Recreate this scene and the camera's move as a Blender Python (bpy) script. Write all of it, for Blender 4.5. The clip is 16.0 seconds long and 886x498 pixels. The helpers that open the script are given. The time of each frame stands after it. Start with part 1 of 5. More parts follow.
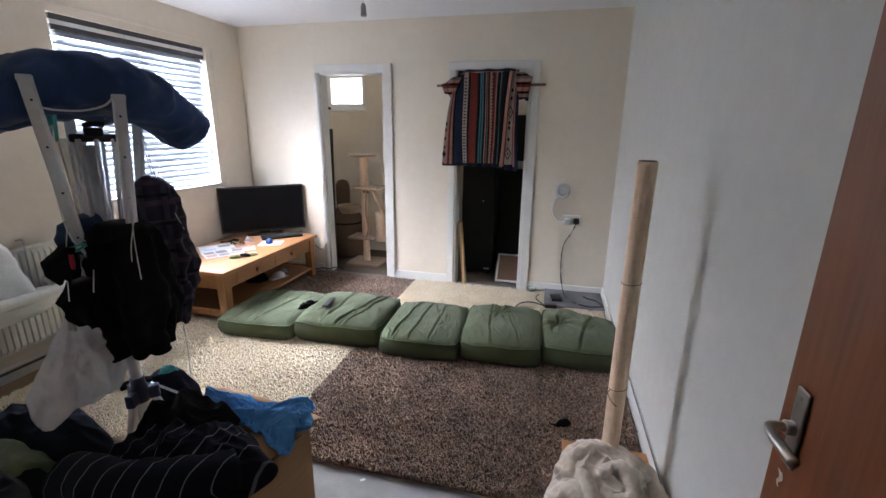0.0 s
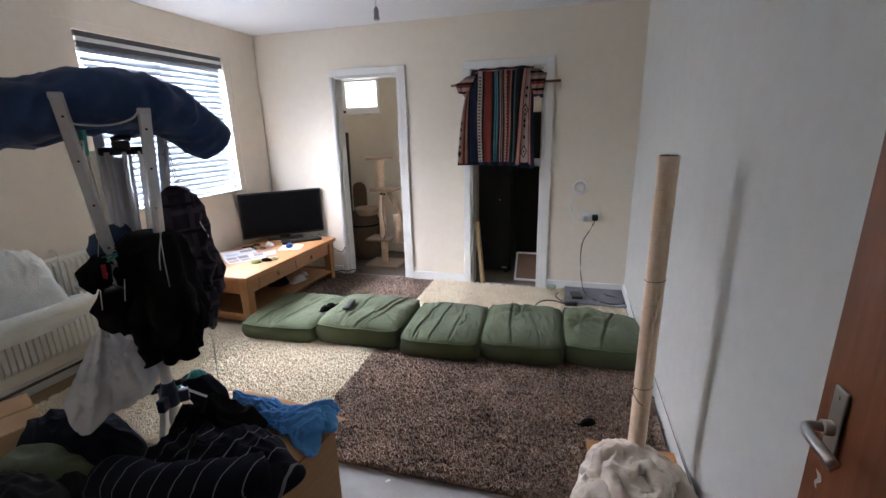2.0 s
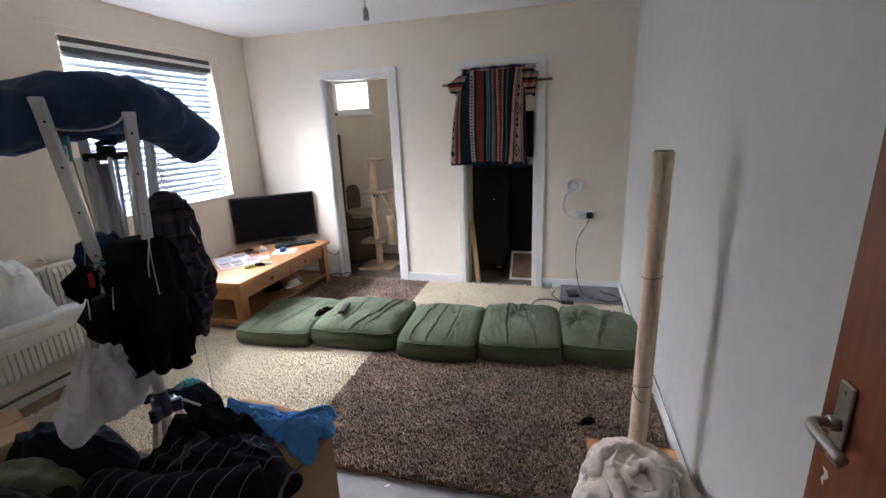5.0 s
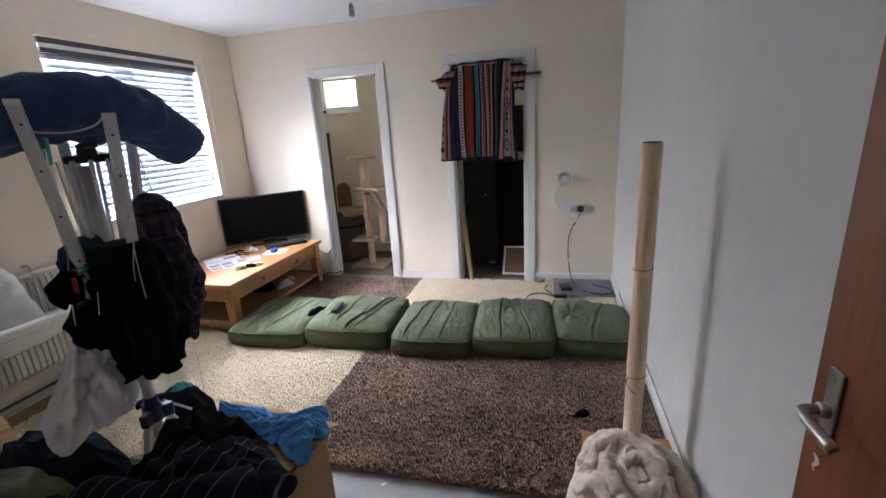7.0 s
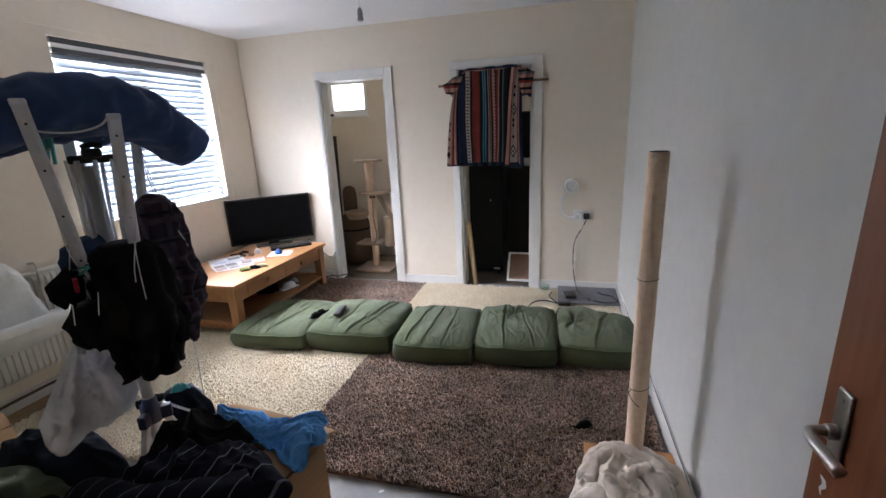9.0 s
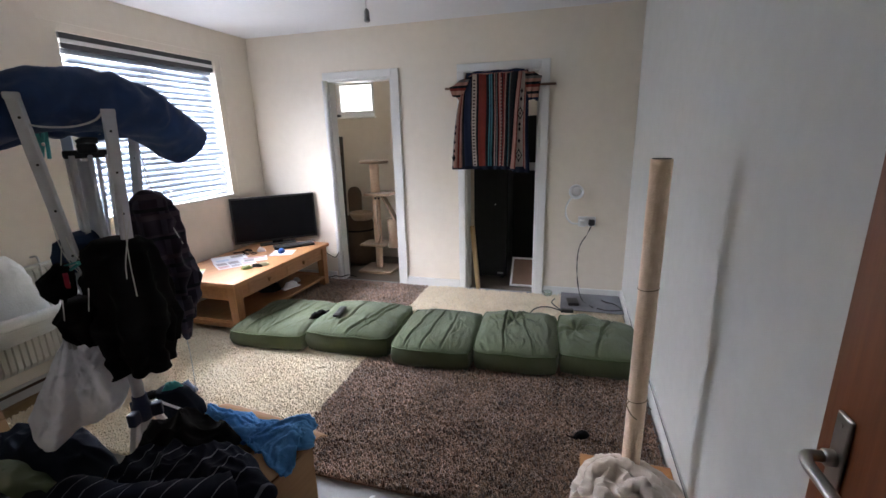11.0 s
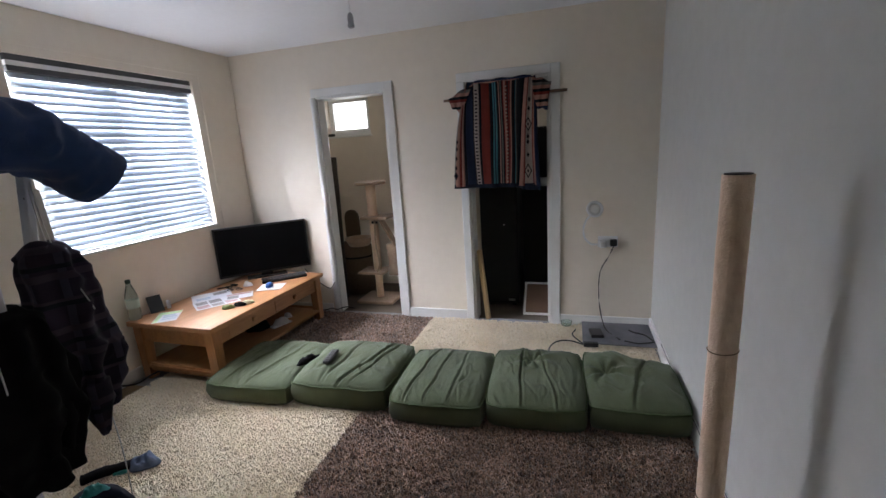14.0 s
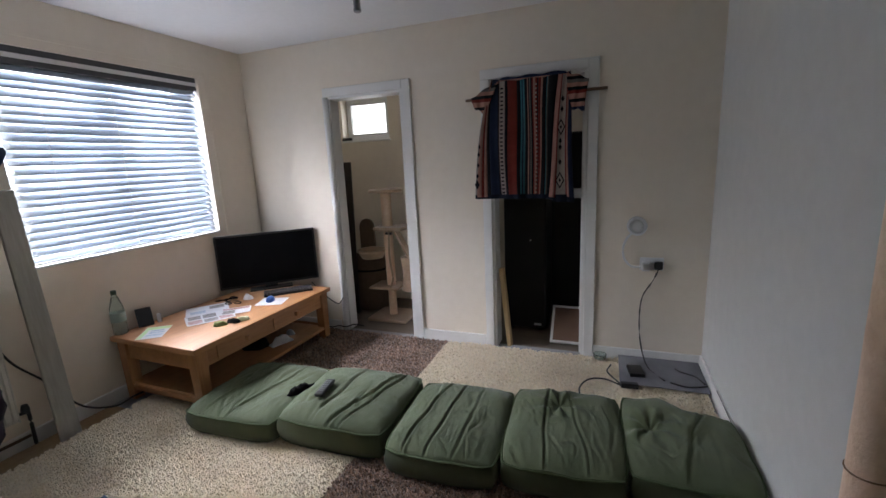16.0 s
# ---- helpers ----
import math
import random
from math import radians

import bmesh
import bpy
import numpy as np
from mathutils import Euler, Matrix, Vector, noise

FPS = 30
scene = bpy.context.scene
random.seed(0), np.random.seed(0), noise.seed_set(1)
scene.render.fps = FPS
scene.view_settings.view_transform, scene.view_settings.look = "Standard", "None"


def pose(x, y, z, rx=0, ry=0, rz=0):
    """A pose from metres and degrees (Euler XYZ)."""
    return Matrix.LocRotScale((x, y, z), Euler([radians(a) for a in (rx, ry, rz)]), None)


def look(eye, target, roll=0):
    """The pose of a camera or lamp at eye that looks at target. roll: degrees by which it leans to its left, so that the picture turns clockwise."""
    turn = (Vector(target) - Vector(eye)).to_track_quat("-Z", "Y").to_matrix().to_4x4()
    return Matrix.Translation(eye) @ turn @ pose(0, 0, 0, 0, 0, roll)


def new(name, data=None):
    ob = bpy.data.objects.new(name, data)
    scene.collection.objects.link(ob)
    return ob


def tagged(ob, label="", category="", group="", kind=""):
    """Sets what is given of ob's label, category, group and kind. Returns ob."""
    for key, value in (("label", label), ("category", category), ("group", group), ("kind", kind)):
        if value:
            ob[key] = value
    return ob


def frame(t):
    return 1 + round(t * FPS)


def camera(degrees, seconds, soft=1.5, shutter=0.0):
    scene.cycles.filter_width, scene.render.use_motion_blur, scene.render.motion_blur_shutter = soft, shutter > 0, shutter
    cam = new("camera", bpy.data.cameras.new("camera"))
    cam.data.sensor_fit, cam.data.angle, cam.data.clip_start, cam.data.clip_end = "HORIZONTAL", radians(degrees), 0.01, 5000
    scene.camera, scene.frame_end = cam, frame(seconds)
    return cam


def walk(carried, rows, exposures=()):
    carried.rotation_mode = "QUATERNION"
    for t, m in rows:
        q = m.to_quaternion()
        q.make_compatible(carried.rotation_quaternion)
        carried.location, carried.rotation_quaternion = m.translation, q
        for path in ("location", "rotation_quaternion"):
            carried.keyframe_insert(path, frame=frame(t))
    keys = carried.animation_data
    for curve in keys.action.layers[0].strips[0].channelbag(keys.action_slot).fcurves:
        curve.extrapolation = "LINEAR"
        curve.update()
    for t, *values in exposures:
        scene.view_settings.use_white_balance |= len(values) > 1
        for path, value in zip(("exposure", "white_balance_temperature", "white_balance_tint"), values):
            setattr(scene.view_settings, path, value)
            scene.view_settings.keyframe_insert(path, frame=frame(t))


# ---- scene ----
cam = camera(91.3, 16.0)
PATH = [
    (0, (0.912, -3.972, 1.48), (0.451, -2.1, 0.947), 0.6),
    (0.5, (0.907, -3.98, 1.479), (0.415, -2.116, 0.946), 0.1),
    (1, (0.905, -3.978, 1.486), (0.392, -2.119, 0.953), -0.6),
    (1.5, (0.898, -3.98, 1.485), (0.37, -2.126, 0.952), -1.0),
    (2, (0.902, -3.974, 1.487), (0.367, -2.123, 0.952), -1.4),
    (2.5, (0.897, -3.982, 1.495), (0.356, -2.132, 0.964), -1.7),
    (3, (0.909, -3.977, 1.494), (0.368, -2.126, 0.965), -2.4),
    (3.5, (0.9, -3.966, 1.488), (0.367, -2.113, 0.959), -2.8),
    (4, (0.883, -3.956, 1.487), (0.357, -2.101, 0.955), -2.7),
    (4.5, (0.889, -3.956, 1.484), (0.373, -2.098, 0.954), -2.3),
    (7, (0.903, -3.945, 1.478), (0.42, -2.083, 0.929), -3.5),
    (7.5, (0.895, -3.94, 1.496), (0.401, -2.081, 0.949), -3.2),
    (8, (0.897, -3.933, 1.489), (0.388, -2.076, 0.947), -2.8),
    (8.5, (0.913, -3.917, 1.487), (0.405, -2.058, 0.951), -2.6),
    (9, (0.911, -3.928, 1.481), (0.403, -2.067, 0.952), -2.6),
    (9.2, (0.904, -3.936, 1.479), (0.387, -2.076, 0.956), -2.0),
    (11.5, (0.954, -3.88, 1.477), (0.41, -2.024, 0.968), -1.5),
    (12, (0.959, -3.843, 1.472), (0.409, -1.984, 0.981), -1.6),
    (12.5, (0.925, -3.703, 1.468), (0.394, -1.837, 0.982), -1.9),
    (13, (0.846, -3.571, 1.483), (0.329, -1.698, 1.011), -3.1),
    (13.5, (0.841, -3.512, 1.481), (0.319, -1.638, 1.017), -3.3),
    (14, (0.862, -3.492, 1.479), (0.285, -1.63, 1.032), -3.6),
    (14.5, (0.86, -3.476, 1.49), (0.22, -1.633, 1.052), -4.0),
    (15, (0.878, -3.429, 1.488), (0.159, -1.61, 1.07), -4.4),
    (15.5, (0.844, -3.316, 1.471), (0.097, -1.505, 1.07), -3.1),
    (16, (0.822, -3.1, 1.448), (0.122, -1.27, 1.047), -2.7),
]
EXPOSURES = [(0, 0.34), (9, 0.3), (12, 0.24), (12.5, 0.15), (13, -0.24), (13.5, -0.22), (14, -0.24), (15, -0.24), (16, -0.5)]
walk(cam, [(t, look(eye, target, roll)) for t, eye, target, roll in PATH], EXPOSURES)

# room limits: far wall at y=0, inner faces of the walls
XL, XR, YS, H = -2.14, 1.445, -3.9, 2.41

# ---- world and light ----
world = bpy.data.worlds.new("world")
scene.world = world
world.use_nodes = True
wn = world.node_tree.nodes
sky = wn.new("ShaderNodeTexSky")
sky.sky_type, sky.sun_disc = "NISHITA", False
sky.sun_elevation, sky.sun_rotation = radians(40), radians(200)
world.node_tree.links.new(sky.outputs[0], wn["Background"].inputs[0])
wn["Background"].inputs[1].default_value = 0.1


def lamp(name, size, power, m, color=(1, 1, 1)):
    d = bpy.data.lights.new(name, "AREA")
    d.shape, d.size, d.size_y, d.energy, d.color = "RECTANGLE", size[0], size[1], power, color
    o = new(name, d)
    o.matrix_world = m
    return o


lamp("window_daylight", (1.3, 1.25), 8, look((-2.52, -1.085, 1.58), (0, -1.085, 1.4)), (0.93, 0.97, 1.06))
lamp("open_sky_daylight", (5.0, 2.6), 6300, look((-4.9, -1.0, 2.7), (-2.2, -1.085, 1.55)), (0.92, 0.96, 1.105))
# daylight past the blind's ends; the foot strip is added to brighten the ceiling
lamp("blind_gap_daylight", (0.014, 1.05), 3.6, look((-2.165, -0.464, 1.52), (0.0, -2.9, 1.6)), (0.92, 0.97, 1.12))
lamp("blind_gap_daylight", (0.02, 1.05), 5.6, look((-2.17, -1.717, 1.52), (0.0, -1.8, 1.6)), (0.93, 0.97, 1.1))
lamp("blind_foot_fill", (1.2, 0.018), 7.5, look((-2.158, -1.1, 0.985), (-1.0, -1.1, 1.9)), (0.92, 0.97, 1.12))
lamp("small_window_daylight", (0.6, 0.5), 6, look((-1.52, 1.18, 1.915), (-1.52, 0, 1.915)), (0.95, 0.97, 1.0))
# added lamp in an assumed window, brightens the kitchen above the poncho
lamp("kitchen_assumed_daylight", (0.45, 0.5), 4, look((0.125, 1.72, 1.95), (0.125, 0, 1.95)), (0.95, 0.98, 1.0))



# ---- materials ----
def mat(name, c1, c2=None, scale=6.0, rough=0.6, metal=0.0, bump=0.0, bscale=60.0, big=1.2, mix=1.0, sheen=0.0, coat=0.0, stretch=(1, 1, 1)):
    """A surface whose colour wanders between c1 and c2 at two scales, with fine relief."""
    m = bpy.data.materials.new(name)
    m.use_nodes = True
    nt = m.node_tree
    n, l = nt.nodes, nt.links
    b = n["Principled BSDF"]
    b.inputs["Roughness"].default_value, b.inputs["Metallic"].default_value = rough, metal
    b.inputs["Sheen Weight"].default_value = sheen
    b.inputs["Coat Weight"].default_value = coat
    tc = n.new("ShaderNodeTexCoord")
    mp = n.new("ShaderNodeMapping")
    mp.inputs["Scale"].default_value = stretch
    l.new(tc.outputs["Object"], mp.inputs[0])
    if c2 is None:
        c2 = tuple(c * 0.82 for c in c1)
    fine, wide = n.new("ShaderNodeTexNoise"), n.new("ShaderNodeTexNoise")
    fine.inputs["Scale"].default_value, fine.inputs["Detail"].default_value = scale, 6
    wide.inputs["Scale"].default_value, wide.inputs["Detail"].default_value = big, 3
    add = n.new("ShaderNodeMath")
    add.operation = "ADD"
    half = n.new("ShaderNodeMapRange")
    half.inputs["From Min"].default_value, half.inputs["From Max"].default_value = 0.7, 1.3
    ramp = n.new("ShaderNodeMix")
    ramp.data_type = "RGBA"
    ramp.inputs["A"].default_value, ramp.inputs["B"].default_value = (*c1, 1), (*c2, 1)
    l.new(mp.outputs[0], fine.inputs["Vector"])
    l.new(mp.outputs[0], wide.inputs["Vector"])
    l.new(fine.outputs["Fac"], add.inputs[0])
    l.new(wide.outputs["Fac"], add.inputs[1])
    l.new(add.outputs[0], half.inputs["Value"])
    l.new(half.outputs[0], ramp.inputs["Factor"])
    l.new(ramp.outputs["Result"], b.inputs["Base Color"])
    if bump:
        bn = n.new("ShaderNodeTexNoise")
        bn.inputs["Scale"].default_value, bn.inputs["Detail"].default_value = bscale, 4
        bp = n.new("ShaderNodeBump")
        bp.inputs["Strength"].default_value, bp.inputs["Distance"].default_value = bump, 0.004
        l.new(mp.outputs[0], bn.inputs["Vector"])
        l.new(bn.outputs["Fac"], bp.inputs["Height"])
        l.new(bp.outputs[0], b.inputs["Normal"])
    return m


def see_through(name, tint, amount):
    """Thin stuff that lets part of the light through."""
    m = mat(name, tint, tuple(c * 0.93 for c in tint), rough=0.5)
    n, l = m.node_tree.nodes, m.node_tree.links
    tr, mx = n.new("ShaderNodeBsdfTranslucent"), n.new("ShaderNodeMixShader")
    tr.inputs[0].default_value = (*tint, 1)
    mx.inputs[0].default_value = amount
    l.new(n["Principled BSDF"].outputs[0], mx.inputs[1])
    l.new(tr.outputs[0], mx.inputs[2])
    l.new(mx.outputs[0], n["Material Output"].inputs[0])
    return m


def stripes(name, axis, stops, span, bump=0.3):
    """Woven cloth with bands of colour across one local axis. stops: (place, colour)."""
    m = mat(name, (0.5, 0.5, 0.5), rough=1.0, bump=bump, bscale=350)
    n, l = m.node_tree.nodes, m.node_tree.links
    tc, sep, mr, cr = n.new("ShaderNodeTexCoord"), n.new("ShaderNodeSeparateXYZ"), n.new("ShaderNodeMapRange"), n.new("ShaderNodeValToRGB")
    mr.inputs["From Min"].default_value, mr.inputs["From Max"].default_value = span
    n["Principled BSDF"].inputs["Specular IOR Level"].default_value = 0.2
    cr.color_ramp.interpolation = "CONSTANT"
    e = cr.color_ramp.elements
    while len(e) > 1:
        e.remove(e[-1])
    e[0].position, e[0].color = stops[0][0], (*stops[0][1], 1)
    for p, c in stops[1:]:
        k = e.new(p)
        k.color = (*c, 1)
    l.new(tc.outputs["Object"], sep.inputs[0])
    l.new(sep.outputs[axis], mr.inputs["Value"])
    l.new(mr.outputs[0], cr.inputs[0])
    l.new(cr.outputs[0], n["Principled BSDF"].inputs["Base Color"])
    return m


def grain_wood(name, c1, c2, stretch=(3, 40, 40), rough=0.45, bump=0.08):
    return mat(name, c1, c2, scale=2.5, rough=rough, bump=bump, bscale=6, big=0.7, stretch=stretch)


WALL = mat("wall_paint_cream", (0.79, 0.712, 0.605), (0.745, 0.667, 0.56), scale=14, rough=0.75, bump=0.12, bscale=45, big=0.9)
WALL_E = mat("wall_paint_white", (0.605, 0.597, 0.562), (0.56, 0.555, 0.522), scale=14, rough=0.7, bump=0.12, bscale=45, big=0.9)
CEIL = mat("ceiling_paint", (0.84, 0.84, 0.85), (0.8, 0.8, 0.81), scale=30, rough=0.85, bump=0.2, bscale=90)
GLOSSW = mat("white_gloss_paint", (0.78, 0.77, 0.75), (0.70, 0.69, 0.66), scale=5, rough=0.35, bump=0.05, bscale=20)
UPVC = mat("white_plastic", (0.8, 0.8, 0.8), (0.76, 0.76, 0.76), rough=0.3)
LINO = mat("grey_concrete_floor", (0.34, 0.34, 0.34), (0.22, 0.215, 0.21), scale=9, rough=0.7, bump=0.15, bscale=50)
LINO2 = mat("grey_wood_floor", (0.15, 0.115, 0.085), (0.095, 0.072, 0.055), rough=0.55, stretch=(2, 20, 1), bump=0.05)
PAINTSPOT = mat("dried_white_paint", (0.75, 0.75, 0.74), rough=0.6)
OAK = grain_wood("oiled_oak", (0.42, 0.2, 0.083), (0.3, 0.135, 0.052), stretch=(40, 3, 40))
OAKX = grain_wood("oiled_oak_cross", (0.41, 0.195, 0.08), (0.29, 0.13, 0.05), stretch=(40, 40, 3))
DOORW = grain_wood("varnished_mahogany_veneer", (0.225, 0.066, 0.02), (0.15, 0.04, 0.012), stretch=(30, 30, 2.0), rough=0.4)
PINE = grain_wood("pale_pine", (0.62, 0.45, 0.24), (0.5, 0.34, 0.17), stretch=(30, 30, 2))
GREYB = grain_wood("weathered_grey_green_board", (0.42, 0.41, 0.36), (0.32, 0.31, 0.27), stretch=(30, 30, 2), rough=0.7)
GREEN = mat("olive_green_cotton", (0.088, 0.108, 0.054), (0.063, 0.08, 0.038), scale=9, rough=0.95, bump=0.35, bscale=420, big=2.5, sheen=0.12)
PIPING = mat("olive_piping", (0.07, 0.1, 0.04), rough=0.9, bump=0.3, bscale=500)
BLACKP = mat("black_plastic", (0.008, 0.008, 0.009), (0.012, 0.012, 0.012), rough=0.42)
SCREEN = mat("black_glossy_screen", (0.006, 0.006, 0.007), (0.008, 0.008, 0.009), rough=0.3)
SCREEN.node_tree.nodes["Principled BSDF"].inputs["Specular IOR Level"].default_value = 0.03
BLACKC = mat("black_cotton", (0.006, 0.0056, 0.006), (0.011, 0.01, 0.0105), scale=12, rough=1.0, bump=0.4, bscale=200)
BLACKC.node_tree.nodes["Principled BSDF"].inputs["Specular IOR Level"].default_value = 0.15
NAVYC = mat("navy_cotton", (0.006, 0.009, 0.018), (0.01, 0.014, 0.026), scale=12, rough=1.0, bump=0.4, bscale=200)
NAVYC.node_tree.nodes["Principled BSDF"].inputs["Specular IOR Level"].default_value = 0.2
DENIM = mat("dark_blue_denim", (0.036, 0.08, 0.21), (0.02, 0.048, 0.13), scale=16, rough=0.95, bump=0.5, bscale=300, big=5, sheen=0.2)
BLUEC = mat("bright_blue_cloth", (0.13, 0.42, 0.85), (0.09, 0.32, 0.72), scale=10, rough=0.85, bump=0.3, bscale=120)
WHITEC = see_through("white_cotton", (0.88, 0.88, 0.9), 0.12)
FLEECE = mat("white_fleece", (0.76, 0.77, 0.74), (0.68, 0.69, 0.65), scale=30, rough=1.0, bump=0.7, bscale=120, sheen=0.4)
BEIGEB = mat("beige_fleece_blanket", (0.68, 0.58, 0.49), (0.57, 0.48, 0.4), scale=14, rough=1.0, bump=0.4, bscale=140, sheen=0.4)
SISAL = mat("beige_carpet_wrap", (0.88, 0.665, 0.49), (0.76, 0.54, 0.37), scale=40, rough=1.0, bump=0.6, bscale=160, big=3, sheen=0.2)
ROPE = mat("brown_cord", (0.22, 0.13, 0.07), rough=1.0)
CATBEIGE = mat("beige_plush", (0.4, 0.28, 0.185), (0.31, 0.21, 0.135), scale=30, rough=1.0, bump=0.5, bscale=150, sheen=0.3)
CATBROWN = mat("brown_plush", (0.16, 0.11, 0.075), (0.12, 0.08, 0.05), scale=30, rough=1.0, bump=0.4, bscale=150)
ALU = mat("satin_aluminium", (0.74, 0.75, 0.78), (0.62, 0.63, 0.66), scale=20, rough=0.42, metal=0.25)
STEEL = mat("brushed_steel", (0.72, 0.71, 0.69), (0.62, 0.61, 0.59), scale=40, rough=0.36, metal=0.8)
HANDLE = mat("worn_satin_steel", (0.5, 0.48, 0.45), (0.36, 0.34, 0.32), scale=30, rough=0.3, metal=0.9)
NAVYP = mat("navy_plastic", (0.012, 0.025, 0.08), (0.01, 0.02, 0.06), rough=0.4)
TEAL = mat("teal_plastic", (0.06, 0.42, 0.42), (0.05, 0.34, 0.34), rough=0.45)
CORD = mat("white_line_cord", (0.7, 0.7, 0.68), rough=0.8)
RADW = mat("radiator_enamel", (0.68, 0.66, 0.6), (0.62, 0.6, 0.54), rough=0.35)
CARD = mat("brown_cardboard", (0.42, 0.25, 0.13), (0.34, 0.2, 0.1), scale=8, rough=0.9, bump=0.1, bscale=60, stretch=(1, 1, 12))
TAPE = mat("clear_packing_tape", (0.6, 0.5, 0.38), rough=0.15)
PAPER = mat("white_paper", (0.7, 0.7, 0.72), (0.58, 0.58, 0.62), scale=20, rough=0.7)
GREYPANEL = mat("grey_worn_lino_sheet", (0.23, 0.23, 0.25), (0.1, 0.1, 0.115), scale=6, rough=0.62, bump=0.1)
BAND_DARK = mat("charcoal_valance", (0.06, 0.063, 0.07), rough=0.5)
RED = mat("red_plastic", (0.5, 0.03, 0.06), rough=0.4)
SLAT = see_through("pale_blue_grey_slat", (0.43, 0.485, 0.55), 0.055)
GLASS = bpy.data.materials.new("clear_glass")
GLASS.use_nodes = True
GLASS.node_tree.nodes["Principled BSDF"].inputs["Transmission Weight"].default_value = 1.0
GLASS.node_tree.nodes["Principled BSDF"].inputs["Roughness"].default_value = 0.0
GLASS.node_tree.nodes["Principled BSDF"].inputs["IOR"].default_value = 1.45
PET = bpy.data.materials.new("green_clear_plastic")
PET.use_nodes = True
PET.node_tree.nodes["Principled BSDF"].inputs["Transmission Weight"].default_value = 0.88
PET.node_tree.nodes["Principled BSDF"].inputs["Base Color"].default_value = (0.8, 0.9, 0.84, 1)
PET.node_tree.nodes["Principled BSDF"].inputs["Roughness"].default_value = 0.15


# ---- builders ----
def part(name, bm, material, parent=None, label="", smooth=False):
    me = bpy.data.meshes.new(name)
    bm.to_mesh(me)
    bm.free()
    if material:
        me.materials.append(material)
    if smooth:
        me.polygons.foreach_set("use_smooth", [True] * len(me.polygons))
    o = new(name, me)
    if parent:
        o.parent = parent
    if label:
        o["label"] = label
    return o


def thing(name, label, category, x=0, y=0, z=0, rz=0, group="", kind=""):
    o = new(name)
    o.empty_display_size = 0.05
    o.matrix_world = pose(x, y, z, 0, 0, rz)
    return tagged(o, label, category, group, kind)


def box(*b, bevel=0.0, seg=2, m=None):
    """Boxes given as x0, x1, y0, y1, z0, z1, with rounded edges."""
    bm = bmesh.new()
    bs = [b] if not isinstance(b[0], tuple) else b
    for x0, x1, y0, y1, z0, z1 in bs:
        r = bmesh.ops.create_cube(bm, size=1.0)
        bmesh.ops.scale(bm, vec=(x1 - x0, y1 - y0, z1 - z0), verts=r["verts"])
        bmesh.ops.translate(bm, vec=((x0 + x1) / 2, (y0 + y1) / 2, (z0 + z1) / 2), verts=r["verts"])
    if bevel:
        bmesh.ops.bevel(bm, geom=bm.edges[:], offset=bevel, segments=seg, affect="EDGES", profile=0.5)
    if m:
        bmesh.ops.transform(bm, matrix=m, verts=bm.verts[:])
    return bm


def lathe(profile, n=24, m=None):
    """A turned solid from (radius, height) pairs."""
    bm = bmesh.new()
    rings = []
    for r, z in profile:
        rings.append([bm.verts.new((max(r, 1e-4) * math.cos(2 * math.pi * k / n), max(r, 1e-4) * math.sin(2 * math.pi * k / n), z)) for k in range(n)])
    for a, b in zip(rings, rings[1:]):
        for k in range(n):
            bm.faces.new((a[k], a[(k + 1) % n], b[(k + 1) % n], b[k]))
    bm.faces.new(rings[0][::-1])
    bm.faces.new(rings[-1])
    if m:
        bmesh.ops.transform(bm, matrix=m, verts=bm.verts[:])
    bmesh.ops.recalc_face_normals(bm, faces=bm.faces[:])
    return bm


def curve_points(ctrl, steps=8):
    """A smooth line through the control points."""
    P = [Vector(c) for c in ctrl]
    P = [2 * P[0] - P[1]] + P + [2 * P[-1] - P[-2]]
    out = []
    for i in range(1, len(P) - 2):
        a, b, c, d = P[i - 1:i + 3]
        for s in range(steps):
            t = s / steps
            out.append(0.5 * ((2 * b) + (c - a) * t + (2 * a - 5 * b + 4 * c - d) * t * t + (3 * b - a - 3 * c + d) * t ** 3))
    out.append(P[-2])
    return out


def sweep(ctrl, radius, n=8, steps=8, squash=1.0, wrinkle=0.0, seed=0.0, freq=9.0):
    """A rod, cord or sleeve along a smooth line; radius is a number or a function of 0..1."""
    pts = curve_points(ctrl, steps)
    bm = bmesh.new()
    rings = []
    up = Vector((0, 0, 1))
    for i, p in enumerate(pts):
        d = (pts[min(i + 1, len(pts) - 1)] - pts[max(i - 1, 0)]).normalized()
        side = d.cross(up)
        side = side.normalized() if side.length > 1e-3 else Vector((1, 0, 0))
        nor = side.cross(d).normalized()
        s = i / (len(pts) - 1)
        r = radius(s) if callable(radius) else radius
        ring = []
        for k in range(n):
            a = 2 * math.pi * k / n
            v = p + side * (math.cos(a) * r * squash) + nor * (math.sin(a) * r)
            if wrinkle:
                w = noise.noise(Vector((v.x * freq + seed, v.y * freq, v.z * freq)))
                w += 0.6 * (1 - 2 * abs(noise.noise(Vector((v.x * freq * 1.7, v.y * freq * 1.7 + seed, v.z * freq * 1.7)))))
                v += (v - p).normalized() * w * wrinkle
            ring.append(bm.verts.new(v))
        rings.append(ring)
    for a, b in zip(rings, rings[1:]):
        for k in range(n):
            bm.faces.new((a[k], a[(k + 1) % n], b[(k + 1) % n], b[k]))
    bm.faces.new(rings[0][::-1])
    bm.faces.new(rings[-1])
    bmesh.ops.recalc_face_normals(bm, faces=bm.faces[:])
    return bm


